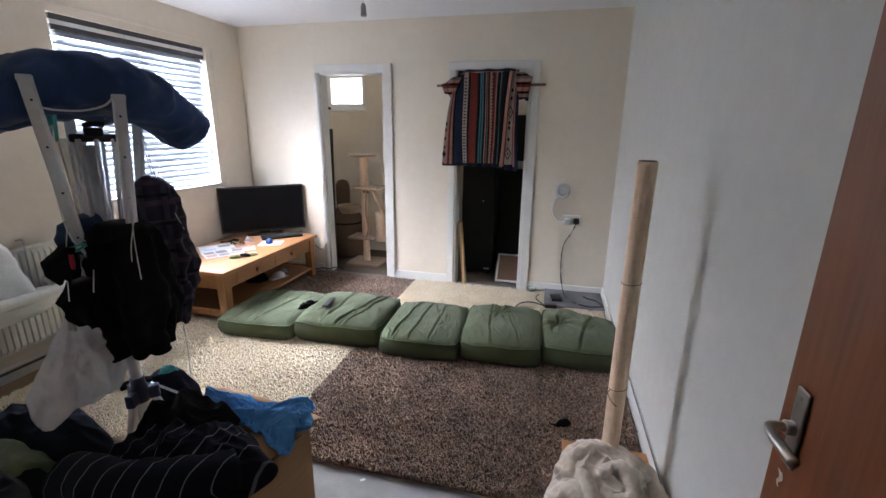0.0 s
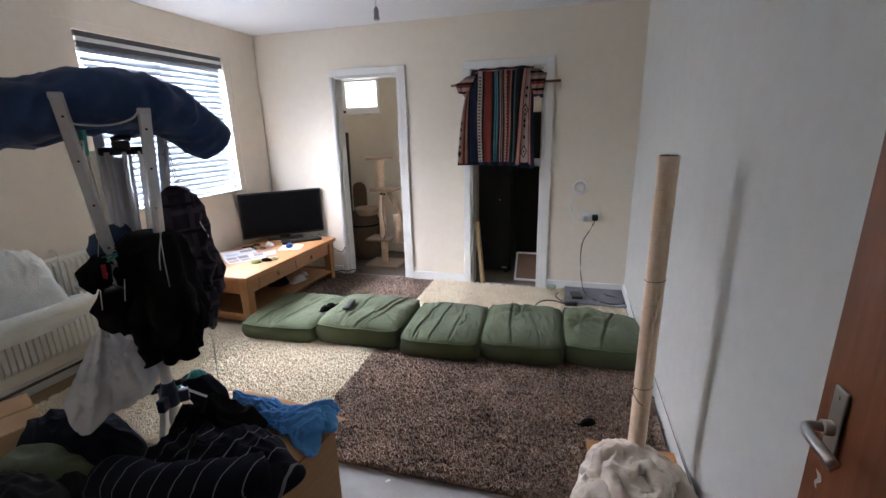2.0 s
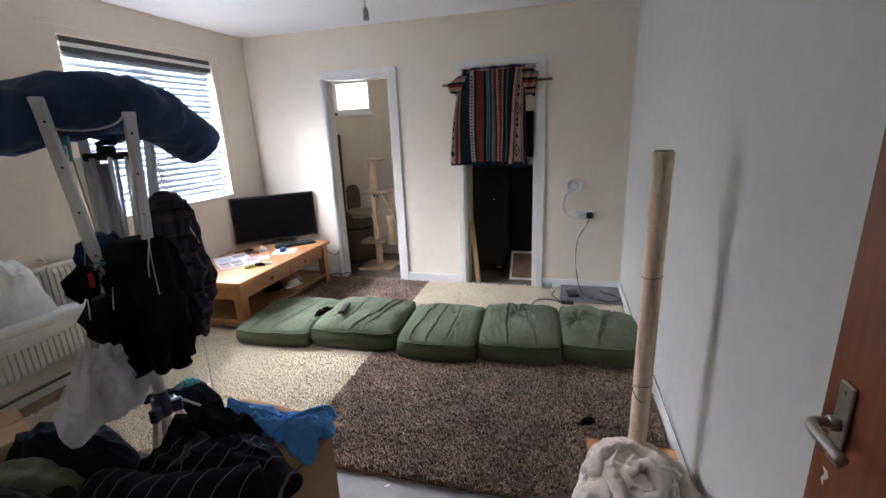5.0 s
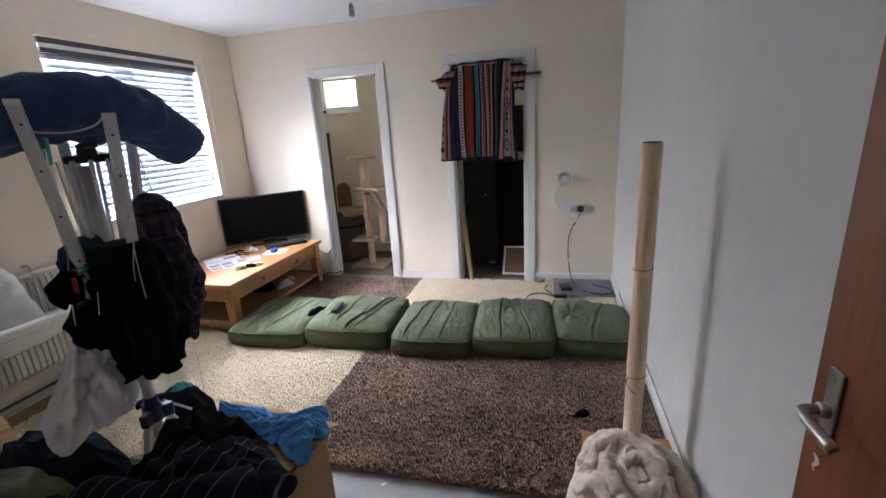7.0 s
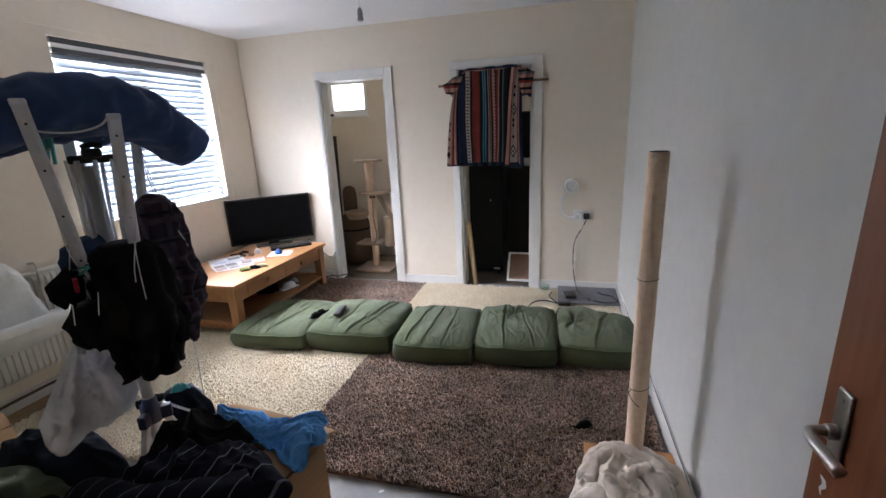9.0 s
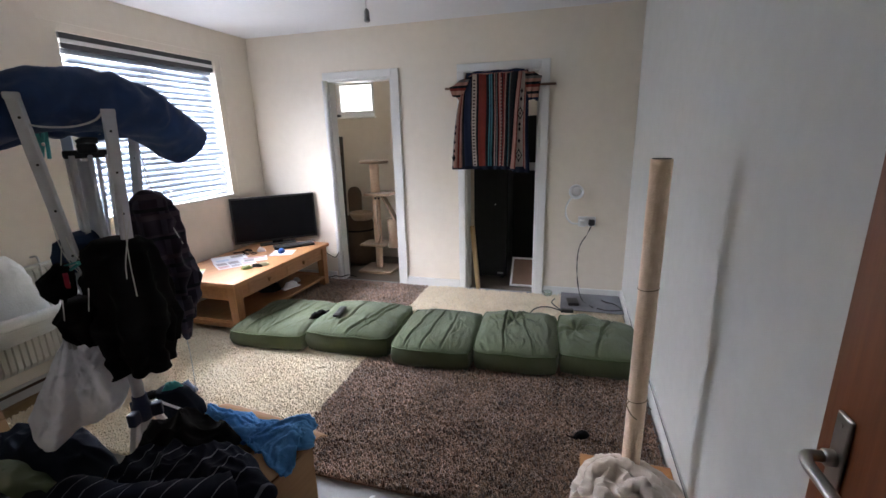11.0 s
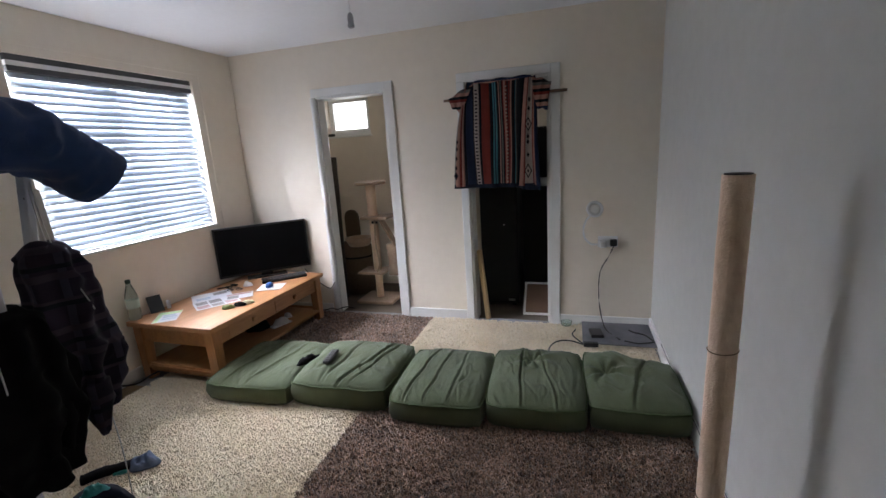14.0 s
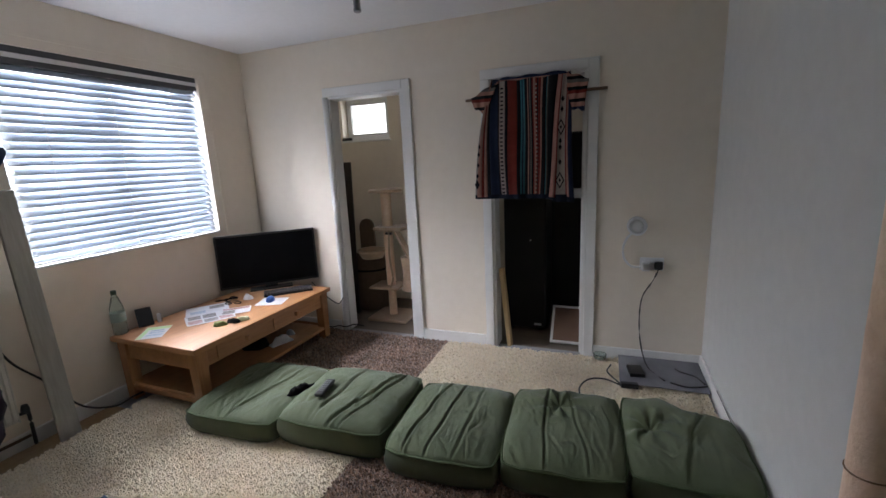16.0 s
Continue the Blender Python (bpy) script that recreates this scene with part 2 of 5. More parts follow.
def bar(a, b, w, t, bevel=0.002):
    """A straight flat bar from a to b."""
    a, b = Vector(a), Vector(b)
    d = b - a
    bm = box(-w / 2, w / 2, -t / 2, t / 2, 0, d.length, bevel=bevel, seg=1)
    q = d.to_track_quat("Z", "Y").to_matrix().to_4x4()
    bmesh.ops.transform(bm, matrix=Matrix.Translation(a) @ q, verts=bm.verts[:])
    return bm


def ridge(x, y, z, f, seed):
    a = noise.noise(Vector((x * f + seed, y * f, z * f)))
    b = noise.noise(Vector((x * f * 2.1, y * f * 2.1 + seed, z * f * 2.1)))
    return (1 - 2 * abs(a)) * 0.7 + (1 - 2 * abs(b)) * 0.35


def heap(rx, ry, h, seed, fold=0.03, f=5.0, n=64, power=2.2, lean=(0, 0), top=None):
    """A crumpled heap of cloth, closed below."""
    bm = bmesh.new()
    grid = []
    rows = n // 2
    for i in range(rows + 1):
        q = i / rows
        ring = []
        for k in range(n):
            a = 2 * math.pi * k / n
            wob = 1 + 0.16 * noise.noise(Vector((math.cos(a) * 1.6 + seed, math.sin(a) * 1.6, seed)))
            x, y = math.cos(a) * rx * q * wob, math.sin(a) * ry * q * wob
            z = h * (1 - q ** power)
            if top:
                z *= top(x, y)
            z += fold * ridge(x, y, z, f, seed) * min(1, 4 * (1 - q) + 0.15)
            x += lean[0] * z + 0.4 * fold * noise.noise(Vector((x * f + 9, y * f + seed, z * f)))
            y += lean[1] * z + 0.4 * fold * noise.noise(Vector((x * f, y * f + seed + 5, z * f)))
            ring.append(bm.verts.new((x, y, max(z, 0.003))) if i else None)
        if i == 0:
            c = bm.verts.new((0, 0, h * (top(0, 0) if top else 1)))
            ring = [c] * n
        grid.append(ring)
    for i in range(rows):
        a, b = grid[i], grid[i + 1]
        for k in range(n):
            j = (k + 1) % n
            bm.faces.new((a[k], b[k], b[j]) if i == 0 else (a[k], b[k], b[j], a[j]))
    bm.faces.new([v for v in grid[-1]][::-1])
    bmesh.ops.recalc_face_normals(bm, faces=bm.faces[:])
    return bm


def hanging(profile, seed, fold=0.02, n=56, rows=40, waves=7, crumple=0.012):
    """A garment that hangs: profile rows are (z, centre x, centre y, radius x, radius y), from the top down."""
    bm = bmesh.new()
    rings = []
    for i in range(rows + 1):
        s = i / rows * (len(profile) - 1)
        k0 = min(int(s), len(profile) - 2)
        t = s - k0
        t = t * t * (3 - 2 * t)
        z, cx, cy, rx, ry = [a + (b - a) * t for a, b in zip(profile[k0], profile[k0 + 1])]
        q = i / rows
        ring = []
        for k in range(n):
            a = 2 * math.pi * k / n
            w = 1 + (fold / max(rx, 0.02)) * q * math.sin(a * waves + seed + 2.0 * noise.noise(Vector((math.cos(a), math.sin(a), seed + q * 1.2))))
            x, y = cx + math.cos(a) * rx * w, cy + math.sin(a) * ry * w
            c = crumple * ridge(x, y, z, 9, seed)
            x, y = x + math.cos(a) * c, y + math.sin(a) * c
            hem = 0.03 * noise.noise(Vector((math.cos(a) * 2 + seed, math.sin(a) * 2, 3))) * q
            ring.append(bm.verts.new((x, y, z + hem + 0.5 * c)))
        rings.append(ring)
    for a, b in zip(rings, rings[1:]):
        for k in range(n):
            bm.faces.new((a[k], b[k], b[(k + 1) % n], a[(k + 1) % n]))
    bm.faces.new(rings[0])
    bm.faces.new(rings[-1][::-1])
    bmesh.ops.recalc_face_normals(bm, faces=bm.faces[:])
    return bm


def sheet(nx, ny, fn, thick=0.003):
    """A thin solid sheet; fn(u, v) gives the place of each point."""
    bm = bmesh.new()
    P = [[Vector(fn(i / nx, j / ny)) for j in range(ny + 1)] for i in range(nx + 1)]
    A = [[bm.verts.new(p) for p in row] for row in P]
    for i in range(nx):
        for j in range(ny):
            bm.faces.new((A[i][j], A[i + 1][j], A[i + 1][j + 1], A[i][j + 1]))
    bmesh.ops.recalc_face_normals(bm, faces=bm.faces[:])
    bmesh.ops.solidify(bm, geom=bm.faces[:], thickness=thick)
    return bm


def wall(name, label, material, *bs, bevel=0.0):
    return tagged(part(name, box(*bs, bevel=bevel), material), label, "wall", kind="structure")

# ---- the large structure ----
tagged(part("floor", box((-2.4, 1.6, -4.0, 0.06, -0.1, 0), (0.2, 1.6, -6.0, -4.0, -0.1, 0)), LINO), "bare grey concrete floor with paint specks", "floor", kind="structure")
tagged(part("floor_back_rooms", box((-2.4, 1.6, 0.06, 1.8, -0.1, 0)), LINO2), "worn brown-grey floor of the back rooms", "floor", kind="structure")
tagged(part("ceiling", box((-2.4, 1.6, -4.0, 1.8, H, H + 0.1), (0.2, 1.6, -6.0, -4.0, H, H + 0.1)), CEIL), "plain white painted ceiling", "ceiling", kind="structure")
T = 0.13
wall("wall_north", "cream painted wall with two doorways", WALL, (-2.4, -1.31, 0, T, 0, H), (-0.63, 0.04, 0, T, 0, H), (0.695, 1.6, 0, T, 0, H), (-1.31, -0.63, 0, T, 1.985, H), (0.04, 0.695, 0, T, 1.98, H))
wall("wall_west", "cream painted outer wall round the window", WALL, (XL - 0.26, XL, -4.0, -1.73, 0, H), (XL - 0.26, XL, -0.455, 0, 0, H), (XL - 0.26, XL, -1.73, -0.455, 0, 0.955), (XL - 0.26, XL, -1.73, -0.455, 2.15, H))
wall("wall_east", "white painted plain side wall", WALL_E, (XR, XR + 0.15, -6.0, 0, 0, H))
wall("wall_south", "cream painted wall with the entrance doorway", WALL, (-2.14, 0.62, -4.0, YS, 0, H), (0.62, 1.41, -4.0, YS, 2.03, H), (1.41, XR, -4.0, YS, 0, H))
wall("wall_hall", "plain walls of the entrance hall", WALL, (0.2, 0.3, -5.9, -4.0, 0, H), (0.2, 1.6, -6.0, -5.9, 0, H))
wall("wall_back_rooms", "cream painted walls of the two back rooms", WALL, (-2.0, -1.9, T, 0.95, 0, H), (-0.52, -0.42, T, 1.5, 0, H), (1.2, 1.3, T, 1.5, 0, H),
     (-2.0, -1.79, 0.95, 1.1, 0, H), (-1.25, -0.42, 0.95, 1.1, 0, H), (-1.79, -1.25, 0.95, 1.1, 0, 1.69), (-1.79, -1.25, 0.95, 1.1, 2.14, H),
     (-0.52, -0.1, 1.5, 1.63, 0, H), (0.35, 1.3, 1.5, 1.63, 0, H), (-0.1, 0.35, 1.5, 1.63, 0, 1.6), (-0.1, 0.35, 1.5, 1.63, 2.3, H))
# rounded plaster edge beside the first doorway, raised plaster band round the window
tagged(part("trim_doorway_edge", sweep([(-1.325, 0.012, 0.0), (-1.322, 0.012, 1.0), (-1.325, 0.012, 1.984)], 0.026, n=14), GLOSSW, smooth=True), "rounded white plaster edge of the doorway", "trim", kind="structure")
band = new("trim_window_band")
tagged(band, "shallow plaster band round the window opening", "trim", kind="structure")
for b in ((XL, XL + 0.006, -1.83, -0.36, 2.20, 2.225), (XL, XL + 0.006, -0.385, -0.36, 0.93, 2.20)):
    part("strip", box(*b, bevel=0.002), WALL, band)
sk = new("baseboard")
tagged(sk, "white painted skirting boards", "skirting", kind="structure")
for b in ((-0.565, -0.027, -0.016, 0, 0, 0.095), (0.762, XR, -0.016, 0, 0, 0.095), (XR - 0.016, XR, -3.1, -0.016, 0, 0.105), (XL, XL + 0.018, -3.9, -0.0, 0, 0.09), (-2.12, -1.36, -0.016, 0, 0, 0.095)):
    part("board", box(*b, bevel=0.005), GLOSSW, sk)


def doorway(name, x0, x1, top, left=True):
    """Jamb lining and architraves of a doorway in the far wall."""
    d = new(name)
    tagged(d, "white gloss painted door surround, door taken off", "doorway", kind="structure")
    w = 0.066
    part("architrave", box(x1 - 0.002, x1 + w, -0.018, 0, 0, top + w, bevel=0.005), GLOSSW, d)
    part("architrave", box(x0 - (w if left else 0.02), x1 - 0.002, -0.018, 0, top, top + w, bevel=0.005), GLOSSW, d)
    if left:
        part("architrave", box(x0 - w, x0, -0.018, 0, 0, top, bevel=0.005), GLOSSW, d)
    part("jamb", box(x1 - 0.024, x1 - 0.002, -0.012, T + 0.01, 0, top, bevel=0.003), GLOSSW, d)
    part("jamb", box(x0 + (0 if left else 0.0), x0 + 0.02, 0.0 if left else 0.03, T + 0.01, 0, top, bevel=0.003), GLOSSW, d)
    part("head", box(x0 + 0.02, x1 - 0.024, -0.006, T + 0.01, top - 0.02, top, bevel=0.003), GLOSSW, d)
    part("door_stop", box(x1 - 0.036, x1 - 0.024, 0.05, 0.075, 0, top - 0.02), GLOSSW, d)
    for z in (0.25, 1.78):
        part("hinge", box(x1 - 0.027, x1 - 0.0235, 0.0, 0.03, z, z + 0.09, bevel=0.001), STEEL, d)
    return d


doorway("door_1", -1.31, -0.63, 1.985, left=False)
doorway("door_2", 0.04, 0.695, 1.98)

# ---- main window with its slatted blind ----
win = new("window_1")
tagged(win, "white plastic double-glazed window behind a blind", "window", kind="structure")
WX = -2.34
for b in ((-1.73, -1.67, 0.955, 2.15), (-0.57, -0.455, 0.955, 2.15), (-1.67, -0.57, 0.955, 1.015), (-1.67, -0.57, 2.09, 2.15), (-1.145, -1.03, 1.015, 2.09), (-1.67, -1.145, 1.75, 1.84), (-1.19, -1.145, 1.84, 2.09)):
    part("window_frame", box(WX - 0.035, WX + 0.035, b[0], b[1], b[2], b[3], bevel=0.006), UPVC, win)
for y0, y1, z0, z1 in ((-1.67, -1.145, 1.015, 1.75), (-1.67, -1.19, 1.84, 2.09), (-1.03, -0.57, 1.015, 2.09)):
    p = part("pane", box(WX - 0.003, WX + 0.003, y0, y1, z0, z1), GLASS, win)
    p.visible_shadow = False
part("window_sill", box(WX + 0.035, XL + 0.012, -1.729, -0.456, 0.955, 0.972, bevel=0.004), GLOSSW, win)

blind = thing("slatted_blind", "pale blue-grey slatted blind, nearly closed, charcoal striped valance", "blind", 0, 0, 0)
BX, BY0, BY1 = -2.185, -1.705, -0.46
for z0, z1, mt in ((2.115, 2.15, BAND_DARK), (2.088, 2.115, UPVC), (2.055, 2.088, BAND_DARK)):
    part("valance_band", box(BX - 0.03, BX + 0.028, BY0, BY1, z0, z1 - 0.0005, bevel=0.003), mt, blind)
NS, Z0, Z1 = 24, 0.995, 2.045
slat_me = None
for k in range(NS):
    z = Z0 + (Z1 - Z0) * k / (NS - 1)
    if slat_me is None:
        def slat_shape(u, v):
            w = (v - 0.5) * 0.0565
            lift = 0.004 * (1 - (2 * v - 1) ** 2)
            a = radians(58.3)
            return (w * math.cos(a) + lift * math.sin(a), BY0 + u * (BY1 - BY0), -w * math.sin(a) + lift * math.cos(a))
        s = part("slat", sheet(24, 6, slat_shape, 0.0025), SLAT, blind, smooth=True)
        slat_me = s.data
    else:
        s = new("slat", slat_me)
        s.parent = blind
    s.matrix_basis = pose(BX, 0, z, 0, random.uniform(-0.9, 0.9), 0) @ pose(0, 0, 0, random.uniform(-0.12, 0.12), 0, 0)
part("bottom_rail", box(BX - 0.02, BX + 0.02, BY0, BY1, 0.972, 0.984, bevel=0.003), UPVC, blind)
for y in (-1.5, -1.1, -0.68):
    for dx in (-0.021, 0.021):
        part("ladder_cord", box(BX + dx - 0.001, BX + dx + 0.001, y - 0.0012, y + 0.0012, 0.98, 2.06), CORD, blind)

# ---- small window in the first back room, assumed window of the second ----
w2 = new("window_2")
tagged(w2, "small high white-framed window", "window", kind="structure")
for b in ((-1.79, -1.735, 1.69, 2.14), (-1.3, -1.25, 1.69, 2.14), (-1.735, -1.3, 1.69, 1.745), (-1.735, -1.3, 2.085, 2.14), (-1.33, -1.3, 1.745, 2.085), (-1.735, -1.33, 1.745, 1.762), (-1.735, -1.33, 2.05, 2.085)):
    part("window_frame", box(b[0], b[1], 1.05, 1.1, b[2], b[3], bevel=0.006), UPVC, w2)
p = part("pane", box(-1.735, -1.3, 1.072, 1.078, 1.745, 2.085), GLASS, w2)
p.visible_shadow = False
part("window_sill", box(-1.80, -1.235, 0.93, 1.05, 1.672, 1.692, bevel=0.004), GLOSSW, w2)
# assumed opening, added to carry the kitchen's light
w3 = new("window_3_assumed")
tagged(w3, "assumed white-framed kitchen window above the fridge, added to let light in", "window", kind="structure")
for b in ((-0.1, -0.04, 1.6, 2.3), (0.29, 0.35, 1.6, 2.3), (-0.04, 0.29, 1.6, 1.66), (-0.04, 0.29, 2.24, 2.3)):
    part("window_frame", box(b[0], b[1], 1.53, 1.59, b[2], b[3], bevel=0.006), UPVC, w3)
p = part("pane", box(-0.04, 0.29, 1.557, 1.563, 1.66, 2.24), GLASS, w3)
p.visible_shadow = False

# ---- entrance door, standing open along the side wall ----
ed = thing("entrance_door", "reddish-brown varnished flush door standing open with steel lever handle", "door", 1.38, -3.9, 0)
part("leaf", box(-0.02, 0.02, 0.0, 0.76, 0.008, 1.99, bevel=0.003), DOORW, ed)
part("back_plate", box(-0.027, -0.021, 0.682, 0.718, 0.91, 1.06, bevel=0.003), HANDLE, ed)
part("lever", sweep([(-0.028, 0.70, 0.985), (-0.055, 0.70, 0.985), (-0.066, 0.694, 0.985), (-0.07, 0.675, 0.984), (-0.068, 0.645, 0.982), (-0.066, 0.61, 0.98)], lambda s: 0.0085, n=12, squash=1.1), HANDLE, ed, "satin steel lever", smooth=True)
part("rose", lathe([(0.013, 0), (0.013, 0.012), (0.011, 0.014)], m=pose(-0.028, 0.70, 0.985, 0, -90, 0)), HANDLE, ed, smooth=True)
for z in (0.925, 1.045):
    part("screw", lathe([(0.004, 0), (0.0035, 0.0015)], n=10, m=pose(-0.029, 0.698, z, 0, -90, 0)), HANDLE, ed)
part("chipped_patch", sheet(10, 10, lambda u, v: (-0.0205, 0.715 + 0.012 * (u - 0.5) * (0.3 + v) + 0.004 * math.sin(7 * v), 0.85 + 0.032 * v), 0.0008), PAPER, ed, "bare chipped wood")
for z in (0.2, 1.7):
    part("hinge", box(-0.014, 0.024, -0.008, 0.0, z, z + 0.1, bevel=0.002), STEEL, ed)

# ---- rugs ----
def rug(name, label, x0, x1, y0, y1, material, seed, density=20000, h=0.024, thick=0.0031, tuft=0.75):
    r = thing(name, label, "rug", 0, 0, 0, group="shag rugs laid edge to edge")
    part("backing", box(x0, x1, y0, y1, 0.001, 0.013, bevel=0.003), material, r)
    g = np.random.default_rng(seed)
    n = int((x1 - x0) * (y1 - y0) * density)
    px, py = g.uniform(x0, x1, n), g.uniform(y0, y1, n)
    lump = np.array([noise.noise(Vector((a * 7, b * 7, seed))) for a, b in zip(px, py)])
    knot = np.array([noise.noise(Vector((a * 42, b * 42, seed + 7))) for a, b in zip(px, py)])
    # each yarn end stands up, then flops over in its own direction
    a0 = g.uniform(0, 2 * np.pi, n)
    ln = h * g.uniform(0.7, 1.25, n) * (1 + 0.2 * lump + tuft * knot)
    ln = np.minimum(ln, 0.031)
    flop = g.uniform(0.15, 0.95, n)
    d = np.stack([np.cos(a0) * flop, np.sin(a0) * flop, np.zeros(n)], 1)
    up = np.array([0, 0, 1.0])
    base = np.stack([px, py, np.full(n, 0.01)], 1)
    bend = base + up * (ln * 0.92)[:, None] + d * ln[:, None] * 0.4
    tip = base + up * (ln * (1.05 - 0.5 * flop))[:, None] + d * ln[:, None] * 0.95
    wd = g.uniform(thick * 0.8, thick * 1.25, n)[:, None]
    verts = np.empty((n, 12, 3))
    side = np.stack([-np.sin(a0), np.cos(a0), np.zeros(n)], 1)
    for q, (c, k, tx, tz) in enumerate(((base, 0.9, 1.0, 0.0), (bend, 1.3, 0.6, 0.8), (tip, 0.65, 0.3, 0.95))):
        out = np.stack([np.cos(a0) * tx, np.sin(a0) * tx, np.full(n, -tz)], 1) if q < 2 else np.stack([np.cos(a0) * tx, np.sin(a0) * tx, np.full(n, tz)], 1)
        for j in range(4):
            a = np.pi / 4 + np.pi / 2 * j
            verts[:, 4 * q + j] = c + (out * math.cos(a) + side * math.sin(a)) * wd * k
    one = []
    for q in range(2):
        for j in range(4):
            e = (j + 1) % 4
            one.append((4 * q + j, 4 * q + e, 4 * q + 4 + e, 4 * q + 4 + j))
    one.append((8, 9, 10, 11))
    quads = (np.array(one)[None] + (np.arange(n) * 12)[:, None, None]).reshape(-1, 4)
    me = bpy.data.meshes.new("shag_surface")
    me.vertices.add(n * 12)
    me.vertices.foreach_set("co", verts.reshape(-1))
    loops = quads.reshape(-1)
    me.loops.add(len(loops))
    me.loops.foreach_set("vertex_index", loops)
    starts = np.arange(len(quads)) * 4
    me.polygons.add(len(starts))
    me.polygons.foreach_set("loop_start", starts)
    me.update(calc_edges=True)
    me.validate()
    me.polygons.foreach_set("use_smooth", [True] * len(me.polygons))
    me.materials.append(material)
    o = new("shag_surface", me)
    o.parent = r
    tagged(o, kind="stuff")
    return r


def yarn(name, c1, c2, low, high):
    m = mat(name, c1, c2, scale=60, rough=1.0, big=5, sheen=0.3)
    n, l = m.node_tree.nodes, m.node_tree.links
    geo, hs = n.new("ShaderNodeNewGeometry"), n.new("ShaderNodeHueSaturation")
    mr = n.new("ShaderNodeMapRange")
    mr.inputs["To Min"].default_value, mr.inputs["To Max"].default_value = low, high
    src = n["Principled BSDF"].inputs["Base Color"].links[0].from_socket
    l.new(geo.outputs["Random Per Island"], mr.inputs["Value"])
    l.new(mr.outputs[0], hs.inputs["Value"])
    l.new(src, hs.inputs["Color"])
    l.new(hs.outputs[0], n["Principled BSDF"].inputs["Base Color"])
    return m


BROWNY = yarn("brown_yarn", (0.285, 0.176, 0.12), (0.1, 0.059, 0.038), 0.4, 1.8)
CREAMY = yarn("cream_yarn", (0.88, 0.77, 0.59), (0.76, 0.625, 0.43), 0.9, 1.05)
rug("shag_rug", "dark brown deep-pile shag rug on the concrete", -0.31, 1.41, -2.5, -1.2, BROWNY, 3, density=17000, thick=0.0035, tuft=1.0)
rug("shag_rug", "cream deep-pile shag rug on the concrete", -1.93, -0.315, -2.62, -1.2, CREAMY, 4, density=22000, thick=0.0034, tuft=0.55)
rug("shag_rug", "dark brown shag rug under the coffee table", -1.98, -0.335, -1.195, -0.06, BROWNY, 5, density=12000, thick=0.0038)
rug("shag_rug", "cream shag rug before the doorway", -0.33, 1.41, -1.195, -0.06, CREAMY, 6, density=14000, thick=0.0038, tuft=0.55)
tagged(part("carpet_offcut", box(-2.115, -1.935, -3.3, -1.5, 0.001, 0.008, bevel=0.002), mat("brown_carpet", (0.36, 0.25, 0.14), (0.27, 0.18, 0.095), scale=30, rough=1, bump=0.4, bscale=120)), "brown flat carpet strip along the wall", "carpet")
spots = []
for k in range(26):
    x, y, r = random.uniform(-0.1, 1.2), random.uniform(-2.95, -2.53), random.uniform(0.004, 0.016)
    spots.append(tagged(part("paint_spot", lathe([(r, 0.0), (r * 0.9, 0.001)], n=9, m=pose(x, y, 0.0, 0, 0, random.uniform(0, 90)) @ Matrix.Diagonal((1, random.uniform(0.5, 1), 1, 1))), PAINTSPOT), "dried white paint spot on the concrete", "paint spot", "paint spots on the floor"))

